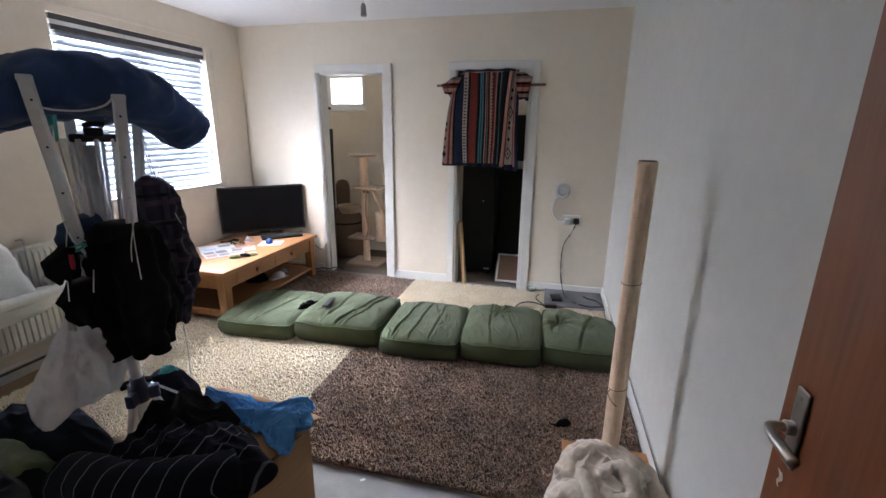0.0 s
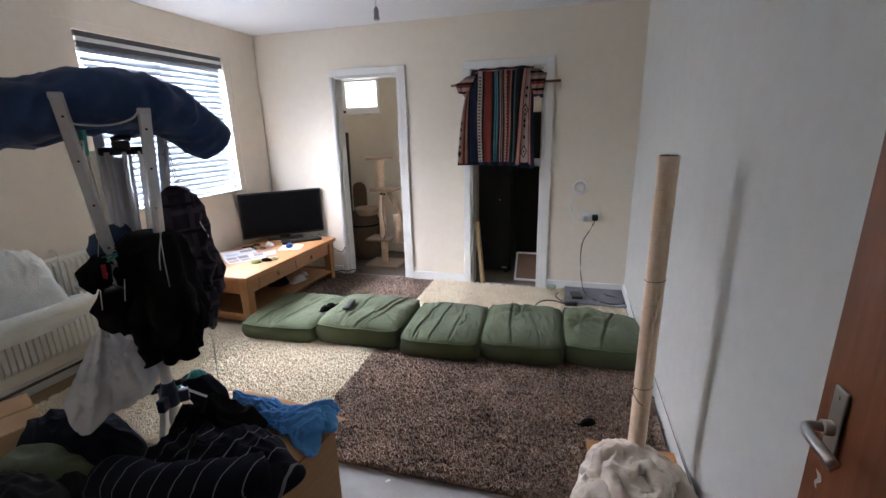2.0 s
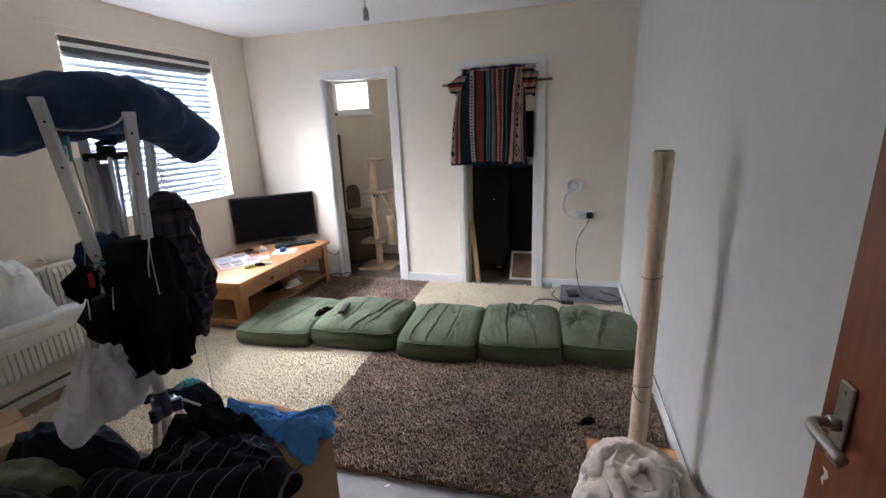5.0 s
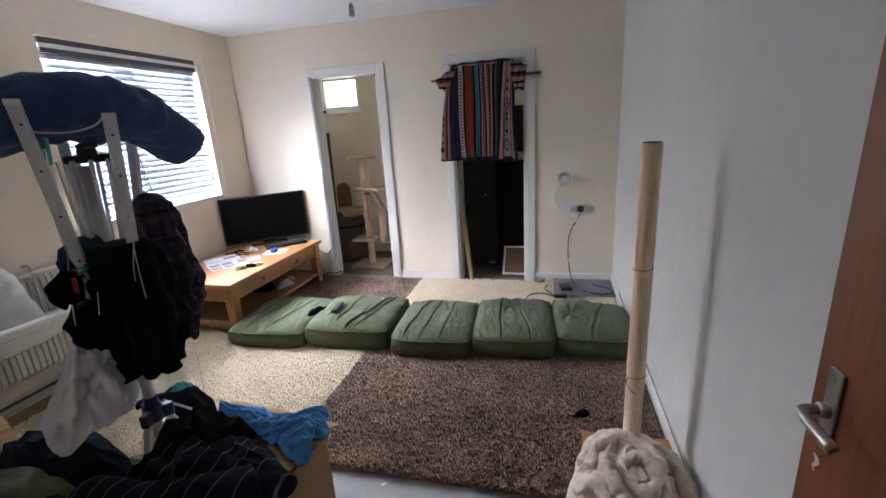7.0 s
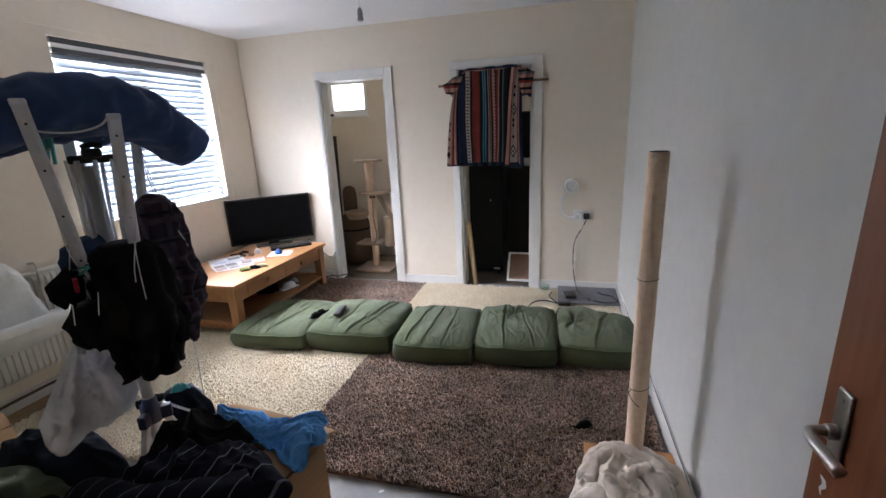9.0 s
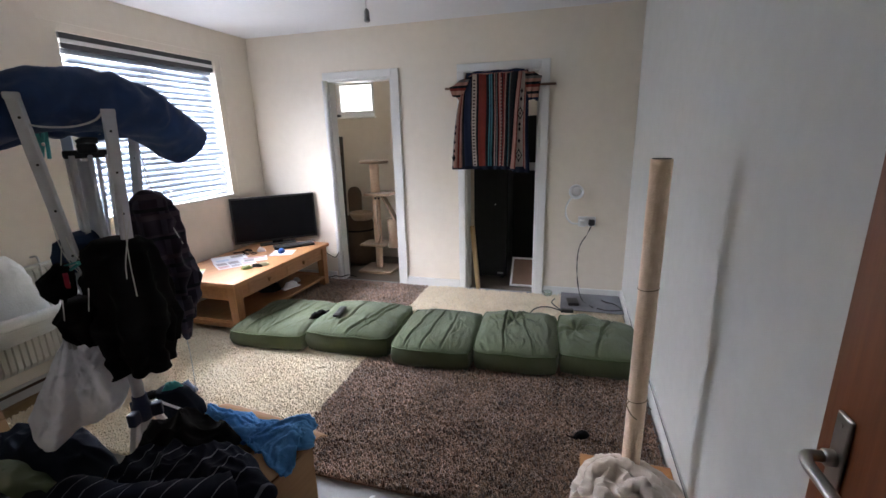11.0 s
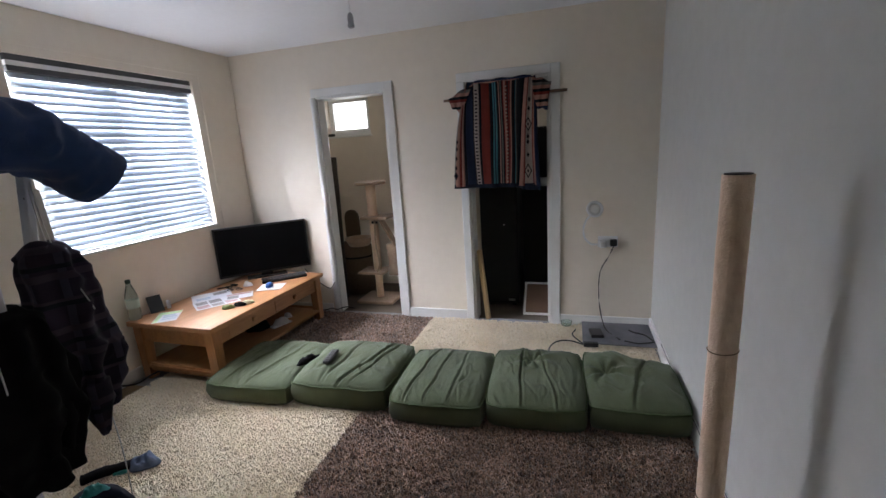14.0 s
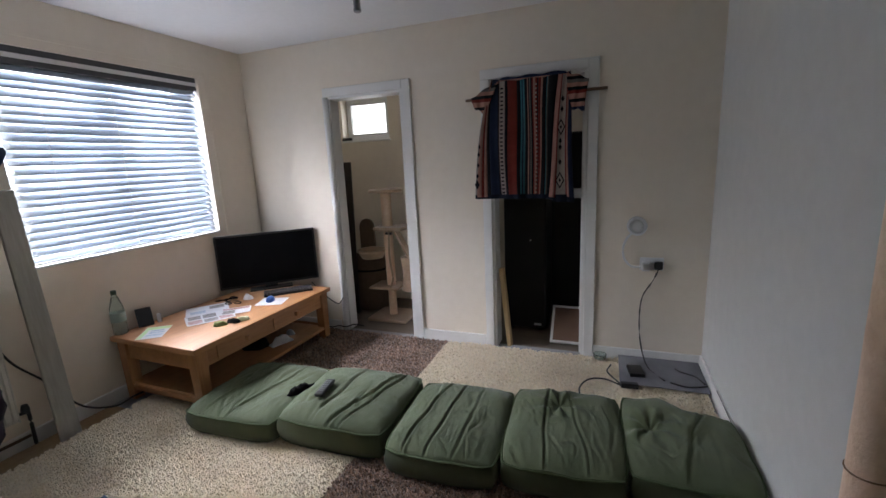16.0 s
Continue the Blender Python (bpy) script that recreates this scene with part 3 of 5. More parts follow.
# ---- floor cushions ----
def cushion(x, y, w, d, rz, seed, creases, pucker=None, h=0.165, z=0.03, tilt=0.0, cut=0.0):
    c = thing("floor_cushion", "olive green cotton box cushion, creased, with piped edges", "cushion", x, y, z, rz, group="row of floor cushions")
    n = 104
    gr = random.Random(int(seed * 31))
    fine = [(gr.uniform(-0.9, 0.9), gr.uniform(-1.0, 1.0), gr.uniform(0.028, 0.05), gr.uniform(0.0015, 0.0038), gr.uniform(-0.8, 0.8), gr.uniform(0.25, 0.7)) for _ in range(7)]
    side, dome = h * 0.72, h * 0.3

    def outline(u, v):
        b = v * math.sqrt(1 - 0.15 * u ** 4)
        if b > 0:
            s = min(1, max(0, (u + 0.35) / 0.7))
            b *= 1 - cut * s * s * (3 - 2 * s)
        return u * math.sqrt(1 - 0.15 * v ** 4), b

    def crown(u, v):
        z = side + dome * (max(0, 1 - abs(u) ** 4.5) * max(0, 1 - abs(v) ** 4.5)) ** 0.6
        for cu, slope, width, deep in creases:
            width *= 0.7
            q = u - (cu + slope * v + 0.04 * math.sin(2 * v + seed) + 0.012 * math.sin(7 * v + cu * 20))
            z -= deep * math.exp(-(q / width) ** 2) * max(0, 1 - v ** 6) - deep * 0.3 * math.exp(-((abs(q) - 2 * width) / width) ** 2)
        for cu, slope, width, deep, cv, ext in fine:
            q = u - (cu + slope * (v - cv) + 0.025 * math.sin(4 * v + cu * 9))
            z -= deep * (math.exp(-(q / width) ** 2) - 0.3 * math.exp(-((abs(q) - 1.9 * width) / width) ** 2)) * math.exp(-((v - cv) / ext) ** 2)
        if pucker:
            pu, pv = u - pucker[0], v - pucker[1]
            r = math.hypot(pu, pv) + 1e-6
            z += math.cos(7 * math.atan2(pv, pu) + seed) * 0.014 * math.exp(-r / 0.5) * min(1, r * 6) - 0.03 * math.exp(-(r / 0.16) ** 2)
        z += 0.009 * noise.noise(Vector((u * 2 + seed, v * 2, seed))) + 0.003 * ridge(u * 1.6, v * 0.8, 0, 3, seed)
        # sharp folds that wander across the cover
        wx = u + 0.25 * noise.noise(Vector((u * 1.5, v * 1.5, seed * 3))) + 0.25 * v
        for q, (fu, fv, deep, wide) in enumerate(((2.2, 0.7, 0.0062, 0.075), (3.6, 1.8, 0.0032, 0.08))):
            k = noise.noise(Vector((wx * fu + 5 * seed, v * fv + q * 7, seed + q)))
            m = max(0.0, noise.noise(Vector((u * 1.3 + 9, v * 1.3 + seed, q + 2))) + 0.18)
            z -= m * deep * (1.6 * math.exp(-(k / wide) ** 2) - 0.9 * math.exp(-((k - 0.16) / 0.11) ** 2)) * max(0, 1 - v ** 8) * max(0, 1 - u ** 8)
        return z + tilt * u

    bm = bmesh.new()
    G = [[None] * (n + 1) for _ in range(n + 1)]
    for i in range(n + 1):
        for j in range(n + 1):
            u, v = 2 * i / n - 1, 2 * j / n - 1
            a, b = outline(u, v)
            G[i][j] = bm.verts.new((a * w / 2, b * d / 2, crown(u, v)))
    for i in range(n):
        for j in range(n):
            bm.faces.new((G[i][j], G[i + 1][j], G[i + 1][j + 1], G[i][j + 1]))
    rim = [G[i][0] for i in range(n)] + [G[n][j] for j in range(n)] + [G[i][n] for i in range(n, 0, -1)] + [G[0][j] for j in range(n, 0, -1)]
    last = rim
    for q in (0.25, 0.5, 0.75, 1.0):
        bulge = 1 + 0.045 * math.sin(math.pi * q) - 0.015 * q
        row = []
        for k, v in enumerate(rim):
            wv = 1 + 0.012 * noise.noise(Vector((v.co.x * 9 + seed, v.co.y * 9, q * 2)))
            row.append(bm.verts.new((v.co.x * bulge * wv, v.co.y * bulge * wv, v.co.z * (1 - q) + 0.002)))
        for k in range(len(rim)):
            j = (k + 1) % len(rim)
            bm.faces.new((last[k], row[k], row[j], last[j]))
        last = row
    bm.faces.new(last[::-1])
    edge = [v.co.copy() for v in rim]
    bmesh.ops.recalc_face_normals(bm, faces=bm.faces[:])
    part("cover", bm, GREEN, c, smooth=True)
    loop = edge[::2] + [edge[0]]
    part("piping", sweep([p + Vector((p.x * 0.008, p.y * 0.008, 0.001)) for p in loop], 0.0055, n=6, steps=1), PIPING, c, smooth=True)
    low = [Vector((p.x * 0.99, p.y * 0.99, 0.02)) for p in loop]
    part("piping", sweep(low, 0.005, n=6, steps=1), PIPING, c, smooth=True)
    return c


cushion(-1.085, -1.255, 0.60, 0.64, 3, 1.0, [(-0.3, 0.2, 0.035, 0.012), (0.3, 0.22, 0.035, 0.009)], h=0.15)
cushion(-0.475, -1.215, 0.635, 0.60, 2, 2.0, [(-0.2, 0.1, 0.04, 0.007), (0.35, 0.32, 0.05, 0.014), (0.52, 0.25, 0.03, 0.009)], h=0.185)
cushion(0.13, -1.23, 0.535, 0.65, 3, 3.0, [(-0.5, 0.22, 0.035, 0.011), (-0.1, 0.15, 0.035, 0.008), (0.35, 0.1, 0.04, 0.006)], h=0.165)
cushion(0.66, -1.16, 0.53, 0.66, 3, 4.0, [(-0.3, 0.0, 0.035, 0.009), (0.25, -0.2, 0.035, 0.008)], pucker=(-0.1, 0.45), h=0.17)
cushion(1.175, -1.10, 0.495, 0.64, 2, 5.0, [(0.2, 0.3, 0.06, 0.01)], pucker=(-0.55, 0.05), h=0.17, cut=0.32)

# ---- coffee table ----
tb = thing("coffee_table", "oiled oak coffee table with drawers and a lower shelf", "table", -1.72, -0.80, 0, -1.2)
TW, TL = 0.375, 0.645
part("tabletop", box(-TW, TW, -TL, TL, 0.415, 0.45, bevel=0.006), OAK, tb)
for sx in (-1, 1):
    for sy in (-1, 1):
        def leg_shape():
            bm = box(-0.038, 0.038, -0.038, 0.038, 0.012, 0.415, bevel=0.004)
            for v in bm.verts:
                if v.co.z < 0.2:
                    v.co.x, v.co.y = v.co.x * 0.85, v.co.y * 0.85
            bmesh.ops.translate(bm, vec=(sx * (TW - 0.06), sy * (TL - 0.06), 0), verts=bm.verts[:])
            return bm
        part("leg", leg_shape(), OAKX, tb)
for sx in (-1, 1):
    part("apron", box(sx * (TW - 0.05) - 0.01, sx * (TW - 0.05) + 0.01, -TL + 0.098, TL - 0.098, 0.30, 0.414), OAK, tb)
for sy in (-1, 1):
    part("apron", box(-TW + 0.098, TW - 0.098, sy * (TL - 0.05) - 0.01, sy * (TL - 0.05) + 0.01, 0.30, 0.414), OAK, tb)
for y0, y1 in ((-0.47, -0.01), (0.01, 0.47)):
    dr = part("drawer_front", box(TW - 0.039, TW - 0.033, y0, y1, 0.312, 0.405, bevel=0.002), OAK, tb)
    part("knob", box(TW - 0.033, TW - 0.008, (y0 + y1) / 2 - 0.016, (y0 + y1) / 2 + 0.016, 0.342, 0.376, bevel=0.005), OAKX, dr)
part("lower_shelf", box(-TW + 0.03, TW - 0.03, -TL + 0.03, TL - 0.03, 0.10, 0.122, bevel=0.003), OAK, tb)
for sy in (-1, 1):
    part("rail", box(-TW + 0.098, TW - 0.098, sy * (TL - 0.05) - 0.012, sy * (TL - 0.05) + 0.012, 0.075, 0.135, bevel=0.003), OAK, tb)

# ---- things on and under the table ----
tv = thing("television", "black flat-screen television, switched off, angled across the corner", "television", -1.835, -0.285, 0.45, 43)
part("screen_panel", box(-0.375, 0.375, -0.0152, -0.0145, 0.055, 0.465), SCREEN, tv, "glossy black screen")
part("casing", box(-0.39, 0.39, -0.0144, 0.02, 0.035, 0.48, bevel=0.004), BLACKP, tv)
part("rear_hump", box(-0.24, 0.24, 0.02, 0.05, 0.1, 0.36, bevel=0.012), BLACKP, tv)
part("neck", box(-0.05, 0.05, 0.0, 0.03, 0.008, 0.06, bevel=0.004), BLACKP, tv)
part("foot", box(-0.17, 0.17, -0.055, 0.06, 0.0, 0.01, bevel=0.004), BLACKP, tv)
kb = thing("keyboard", "black computer keyboard lying in front of the television", "keyboard", -1.60, -0.36, 0.45, 43)
part("tray", box(-0.187, 0.187, -0.07, 0.07, 0.0, 0.018, bevel=0.004), BLACKP, kb)
KEY = mat("grey_black_keys", (0.03, 0.03, 0.033), rough=0.5)
key_me = None
for r in range(5):
    for k in range(16):
        if key_me is None:
            o = part("key", box(-0.0095, 0.0095, -0.0095, 0.0095, 0, 0.007, bevel=0.0015, seg=1), KEY, kb)
            key_me = o.data
        else:
            o = new("key", key_me)
            o.parent = kb
        o.location = (-0.1725 + k * 0.023, -0.05 + r * 0.0235, 0.018)
ms = thing("mouse", "blue computer mouse on a white mat", "mouse", -1.57, -0.60, 0.4535, 30)
part("shell", lathe([(0.031, 0), (0.034, 0.008), (0.03, 0.024), (0.018, 0.034), (0.002, 0.037)], n=20, m=Matrix.Diagonal((0.95, 1.55, 1, 1))), mat("blue_plastic", (0.02, 0.09, 0.32), rough=0.3), ms, smooth=True)
part("wheel", lathe([(0.007, -0.003), (0.007, 0.003)], n=12, m=pose(0, 0.03, 0.03, 0, 90, 0)), BLACKP, ms)
tagged(part("mouse_mat", box(-0.1, 0.1, -0.085, 0.085, 0, 0.003, bevel=0.001, m=pose(-1.55, -0.605, 0.4502, 0, 0, 20)), PAPER), "white square mouse mat on the oak table", "mat")


def bottle(x, y, z):
    b = thing("water_bottle", "large pale green plastic bottle with dark cap, part full", "bottle", x, y, z)
    part("body", lathe([(0.034, 0), (0.041, 0.008), (0.041, 0.06), (0.038, 0.07), (0.041, 0.08), (0.041, 0.15), (0.037, 0.18), (0.02, 0.24), (0.014, 0.255), (0.014, 0.27)], n=28), PET, b, smooth=True)
    part("cap", lathe([(0.016, 0.262), (0.016, 0.284), (0.014, 0.287)], n=20), mat("dark_green_cap", (0.02, 0.05, 0.03), rough=0.4), b)
    part("sleeve", lathe([(0.0417, 0.085), (0.0417, 0.145)], n=28), mat("white_green_film", (0.5, 0.62, 0.55), rough=0.4), b, "pale green paper band")
    return b


bottle(-2.085, -1.375, 0.45)
ph = thing("photo_stand", "small black photo stand tilted back", "photo stand", -2.045, -1.235, 0.45, 62)
part("face", box(-0.045, 0.045, -0.005, 0.005, 0, 0.135, bevel=0.003, m=pose(0, 0, 0, -38, 0, 0)), BLACKP, ph)
part("strut", bar((0, 0.05, 0.075), (0, 0.085, 0.002), 0.02, 0.004), BLACKP, ph)
tagged(part("candle", lathe([(0.013, 0), (0.0135, 0.002), (0.013, 0.058), (0.008, 0.061)], n=16, m=pose(-2.035, -1.15, 0.45)), PAPER, smooth=True), "small white candle on the table", "candle")


def leaflet(name, label, x, y, rz, w, h, blocks, z=0.4512, base=PAPER, cat="leaflet"):
    q = thing(name, label, cat, x, y, z, rz)
    part("sheet", sheet(8, 8, lambda u, v: ((u - 0.5) * w, (v - 0.5) * h, 0.004 * (u - 0.5) ** 2 + 0.003 * v * v), 0.0006), base, q)
    for bx, by, bw, bh, m in blocks:
        part("printed_area", sheet(4, 4, lambda u, v: ((bx + u * bw - 0.5) * w, (by + v * bh - 0.5) * h, 0.0012 + 0.004 * (bx + u * bw - 0.5) ** 2 + 0.003 * (by + v * bh) ** 2), 0.0003), m, q)
    return q


LIME = mat("lime_print", (0.45, 0.62, 0.3), (0.5, 0.66, 0.4), rough=0.5)
INKB = mat("blue_print", (0.16, 0.26, 0.42), (0.55, 0.6, 0.66), scale=70, rough=0.5)
INKR = mat("photo_print_red", (0.3, 0.09, 0.09), (0.55, 0.42, 0.42), scale=40, rough=0.4)
INKD = mat("photo_print_dark", (0.05, 0.05, 0.06), (0.4, 0.36, 0.36), scale=40, rough=0.4)
leaflet("leaflet", "white and lime green printed leaflet on the table", -1.87, -1.31, 35, 0.15, 0.21, [(0.02, 0.75, 0.96, 0.23, LIME), (0.02, 0.02, 0.18, 0.7, LIME), (0.3, 0.42, 0.6, 0.12, INKB), (0.3, 0.2, 0.6, 0.12, INKB), (0.3, 0.6, 0.5, 0.1, INKB)])
leaflet("magazine", "open glossy magazine page with photographs", -1.74, -1.0, 55, 0.30, 0.21, [(0.04, 0.1, 0.28, 0.35, INKR), (0.36, 0.5, 0.28, 0.4, INKD), (0.68, 0.1, 0.28, 0.4, INKR), (0.06, 0.55, 0.26, 0.35, INKD), (0.36, 0.08, 0.28, 0.3, INKD)], cat="magazine")
leaflet("magazine", "white magazine lying flat beneath spectacles", -1.90, -0.88, 50, 0.28, 0.2, [(0.1, 0.15, 0.35, 0.3, INKB), (0.55, 0.5, 0.35, 0.35, INKD)], z=0.4526, cat="magazine")
leaflet("magazine", "folded printed page with a red heading", -1.66, -0.85, 40, 0.2, 0.14, [(0.05, 0.7, 0.9, 0.22, INKR), (0.08, 0.1, 0.4, 0.5, INKD)], z=0.4545, cat="magazine")
gl = thing("spectacles", "black-rimmed spectacles lying folded", "spectacles", -1.80, -0.74, 0.462, 30)
for sx in (-1, 1):
    part("rim", sweep([(sx * 0.034 + 0.024 * math.cos(a), 0.0 + 0.003, 0.002 + 0.019 * math.sin(a) * 0.4) for a in [k * math.pi / 5 for k in range(11)]], 0.003, n=6, steps=2), BLACKP, gl)
part("temple", sweep([(-0.055, 0, 0), (-0.05, 0.06, 0), (-0.045, 0.12, -0.004)], 0.0025, n=6), BLACKP, gl)
part("temple", sweep([(0.055, 0, 0), (0.02, 0.06, 0), (-0.03, 0.11, -0.004)], 0.0025, n=6), BLACKP, gl)
tagged(part("headphone_lead", sweep([(-2.0, -0.72, 0.456), (-1.93, -0.66, 0.46), (-1.96, -0.6, 0.458), (-1.88, -0.62, 0.462), (-1.92, -0.7, 0.47), (-1.85, -0.72, 0.458)], 0.006, n=6), BLACKC), "coiled black lead on the table", "cable")
tagged(part("tissue", heap(0.045, 0.03, 0.03, 5.1, fold=0.02, f=22, n=28), PAPER), "crumpled white tissue on the table", "tissue").matrix_world = pose(-1.79, -0.60, 0.451)
OLIVEP = mat("olive_pouch", (0.16, 0.2, 0.05), (0.25, 0.28, 0.1), rough=0.6)
for x, y, rz, m, lab in ((-1.535, -1.1, 40, OLIVEP, "olive green tobacco pouch"), (-1.49, -1.035, 20, BLACKC, "dark folded pouch"), (-1.46, -0.985, 30, mat("pale_yellow_wrap", (0.6, 0.58, 0.38), rough=0.5), "pale yellow wrapped packet")):
    tagged(part("pouch", heap(0.045, 0.026, 0.022, x * 7, fold=0.012, f=30, n=24, power=4), m, smooth=True), lab + " on the table", "pouch").matrix_world = pose(x, y, 0.45, 0, 0, rz)
sh = thing("trainer_shoe", "white trainer lying on the lower shelf", "shoe", -1.5, -0.62, 0.122, 70)
part("upper", heap(0.085, 0.034, 0.055, 2.2, fold=0.012, f=14, n=32, power=3), mat("white_leather", (0.6, 0.6, 0.6), rough=0.5), sh, smooth=True)
part("sole", box(-0.09, 0.09, -0.036, 0.036, 0.0, 0.012, bevel=0.006), PAPER, sh)
tagged(part("cloth_bundle", heap(0.11, 0.09, 0.07, 8.3, fold=0.03, f=12, n=36), BLACKC, smooth=True), "dark cloth bundle on the lower shelf", "cloth").matrix_world = pose(-1.66, -0.72, 0.122)
tagged(part("folded_paper", heap(0.04, 0.03, 0.025, 3.4, fold=0.02, f=16, n=28), PAPER), "crumpled white paper on the lower shelf", "paper").matrix_world = pose(-1.55, -0.45, 0.122)
tagged(part("power_cable", sweep([(-1.55, -0.12, 0.47), (-1.46, -0.06, 0.33), (-1.38, -0.03, 0.26), (-1.33, -0.03, 0.28), (-1.3, 0.06, 0.4)], 0.004, n=6), BLACKP), "black television cable drooping beside the table", "cable")
tagged(part("power_cable", sweep([(-1.5, -0.1, 0.06), (-1.42, -0.06, 0.045), (-1.36, -0.05, 0.06), (-1.3, -0.04, 0.05), (-1.25, 0.03, 0.05), (-1.2, 0.1, 0.012)], 0.005, n=6), BLACKP), "black cables along the floor by the doorway", "cable")
tagged(part("power_cable", sweep([(XL + 0.03, -1.98, 0.67), (XL + 0.04, -1.92, 0.5), (XL + 0.04, -1.8, 0.33), (-2.07, -1.68, 0.12), (-2.0, -1.55, 0.05), (-2.0, -1.42, 0.05), (-1.98, -1.3, 0.05)], 0.006, n=6), BLACKP), "black cable hanging down the wall beneath the window", "cable")

# on the cushions
rc = thing("remote_control", "black remote control lying on a cushion", "remote", -0.62, -1.275, 0.234, 10)
part("shell", box(-0.023, 0.023, -0.085, 0.085, -0.006, 0.012, bevel=0.005), BLACKP, rc)
for r in range(6):
    for k in range(3):
        part("button", box(-0.015 + k * 0.011, -0.007 + k * 0.011, -0.05 + r * 0.02, -0.04 + r * 0.02, 0.012, 0.0145, bevel=0.001, seg=1), mat("grey_rubber", (0.16, 0.17, 0.18), rough=0.6) if r + k == 0 else bpy.data.materials["grey_rubber"], rc)
tagged(part("sock", heap(0.085, 0.03, 0.035, 4.4, fold=0.02, f=20, n=30), BLACKC, smooth=True), "rolled black sock in the cushion seam", "sock").matrix_world = pose(-0.795, -1.25, 0.172, 0, 0, 55)

# ---- hung poncho in the second doorway ----
po = thing("hanging_poncho", "striped woven poncho hung on a wooden rod across the doorway", "poncho", 0, -0.062, 0)
CK, NV, RD, TL2, PK, WH, GY = (0.01, 0.01, 0.012), (0.015, 0.022, 0.05), (0.15, 0.023, 0.016), (0.045, 0.18, 0.22), (0.32, 0.165, 0.13), (0.31, 0.265, 0.23), (0.12, 0.11, 0.1)
# bands of the weave, from one side to the other, in centimetres
seq = [(WH, 1.4), (PK, 2.3), (RD, 1.5), (PK, 1.9), (CK, 2.0), (NV, 5.4), (CK, .8), (WH, 3.1), (CK, 1.5), (RD, 6.1), (CK, 2.2), (TL2, 1.1), (NV, .7), (TL2, 1.2), (CK, 2.0), (PK, .9), (CK, .9), (GY, 1.0), (CK, 1.2), (RD, .6), (PK, .9), (RD, .7), (CK, .5), (RD, 1.0), (PK, .7), (CK, 3.1), (TL2, .5), (GY, .7), (CK, 1.5), (PK, 2.4), (RD, .8), (WH, 6.2), (RD, 1.0), (PK, 1.4), (NV, 3.6)]
tot = sum(w for c, w in seq)
WOOL = {}
for c in (CK, NV, RD, TL2, PK, WH, GY):
    WOOL[c] = mat("wool", c, tuple(k * 0.72 for k in c), scale=120, rough=1.0, bump=0.5, bscale=420, big=9, sheen=0.1)
    WOOL[c].node_tree.nodes["Principled BSDF"].inputs["Specular IOR Level"].default_value = 0.15
HEM_U = (0.0, 0.145, 0.235, 0.318, 0.415, 0.45, 0.53, 0.595, 0.665, 0.73, 0.755, 0.79, 0.9, 1.0)
HEM_X = (-0.068, 0.045, 0.112, 0.18, 0.241, 0.263, 0.313, 0.353, 0.396, 0.434, 0.452, 0.48, 0.555, 0.62)
TOP_X = (0.055, 0.068, 0.112, 0.178, 0.241, 0.265, 0.313, 0.346, 0.421, 0.449, 0.512, 0.536, 0.562, 0.585)


def poncho_pt(u, v):
    """u runs across the weave; v = 0 at the hem, 1 at the shoulder."""
    lo, hi = float(np.interp(u, HEM_U, HEM_X)), float(np.interp(u, HEM_U, TOP_X))
    k = v ** (1.7 if u < 0.3 else 1.0)
    x = lo + (hi - lo) * k + 0.004 * math.sin(6 * v + 9 * u)
    z = 1.175 + v * (0.788 + 0.005 * u + 0.005 * math.sin(13 * u)) - 0.05 * max(0, 0.12 - u) / 0.12 * v - 0.03 * (1 - v) * max(0, u - 0.7) / 0.3
    y = -0.011 * math.sin(u * 21 + 1.5 * v) * (1 - 0.5 * v) - 0.007 * math.sin(u * 47 + v) * (1 - v) - 0.014 * math.sin(math.pi * v) - 0.02 * math.exp(-((u - 0.78 - 0.03 * v) / 0.035) ** 2) * (1 - 0.4 * v)
    return (x, y, z)


acc = 0.0
for c, w in seq:
    u0, u1 = acc / tot, (acc + w) / tot
    acc += w
    part("woven_band", sheet(max(2, int(w * 1.5)), 40, lambda u, v: poncho_pt(u0 + u * (u1 - u0), v), 0.005), WOOL[c], po, smooth=True)
part("hem", sheet(80, 2, lambda u, v: (poncho_pt(u, 0)[0], poncho_pt(u, 0)[1] - 0.003, poncho_pt(u, 0)[2] - 0.014 + v * 0.03), 0.011), NAVYC, po, "navy bound hem")


def motif(u, v, r, m, lift, rows=1.15):
    """A lozenge woven into a band."""
    x, y, z = poncho_pt(u, v)
    bm = bmesh.new()
    bmesh.ops.create_circle(bm, cap_ends=True, radius=r, segments=4)
    bmesh.ops.transform(bm, matrix=pose(x, y - lift, z, 90, 0, 0) @ Matrix.Diagonal((0.6, rows, 1, 1)), verts=bm.verts[:])
    bmesh.ops.solidify(bm, geom=bm.faces[:], thickness=0.001)
    part("diamond", bm, m, po)


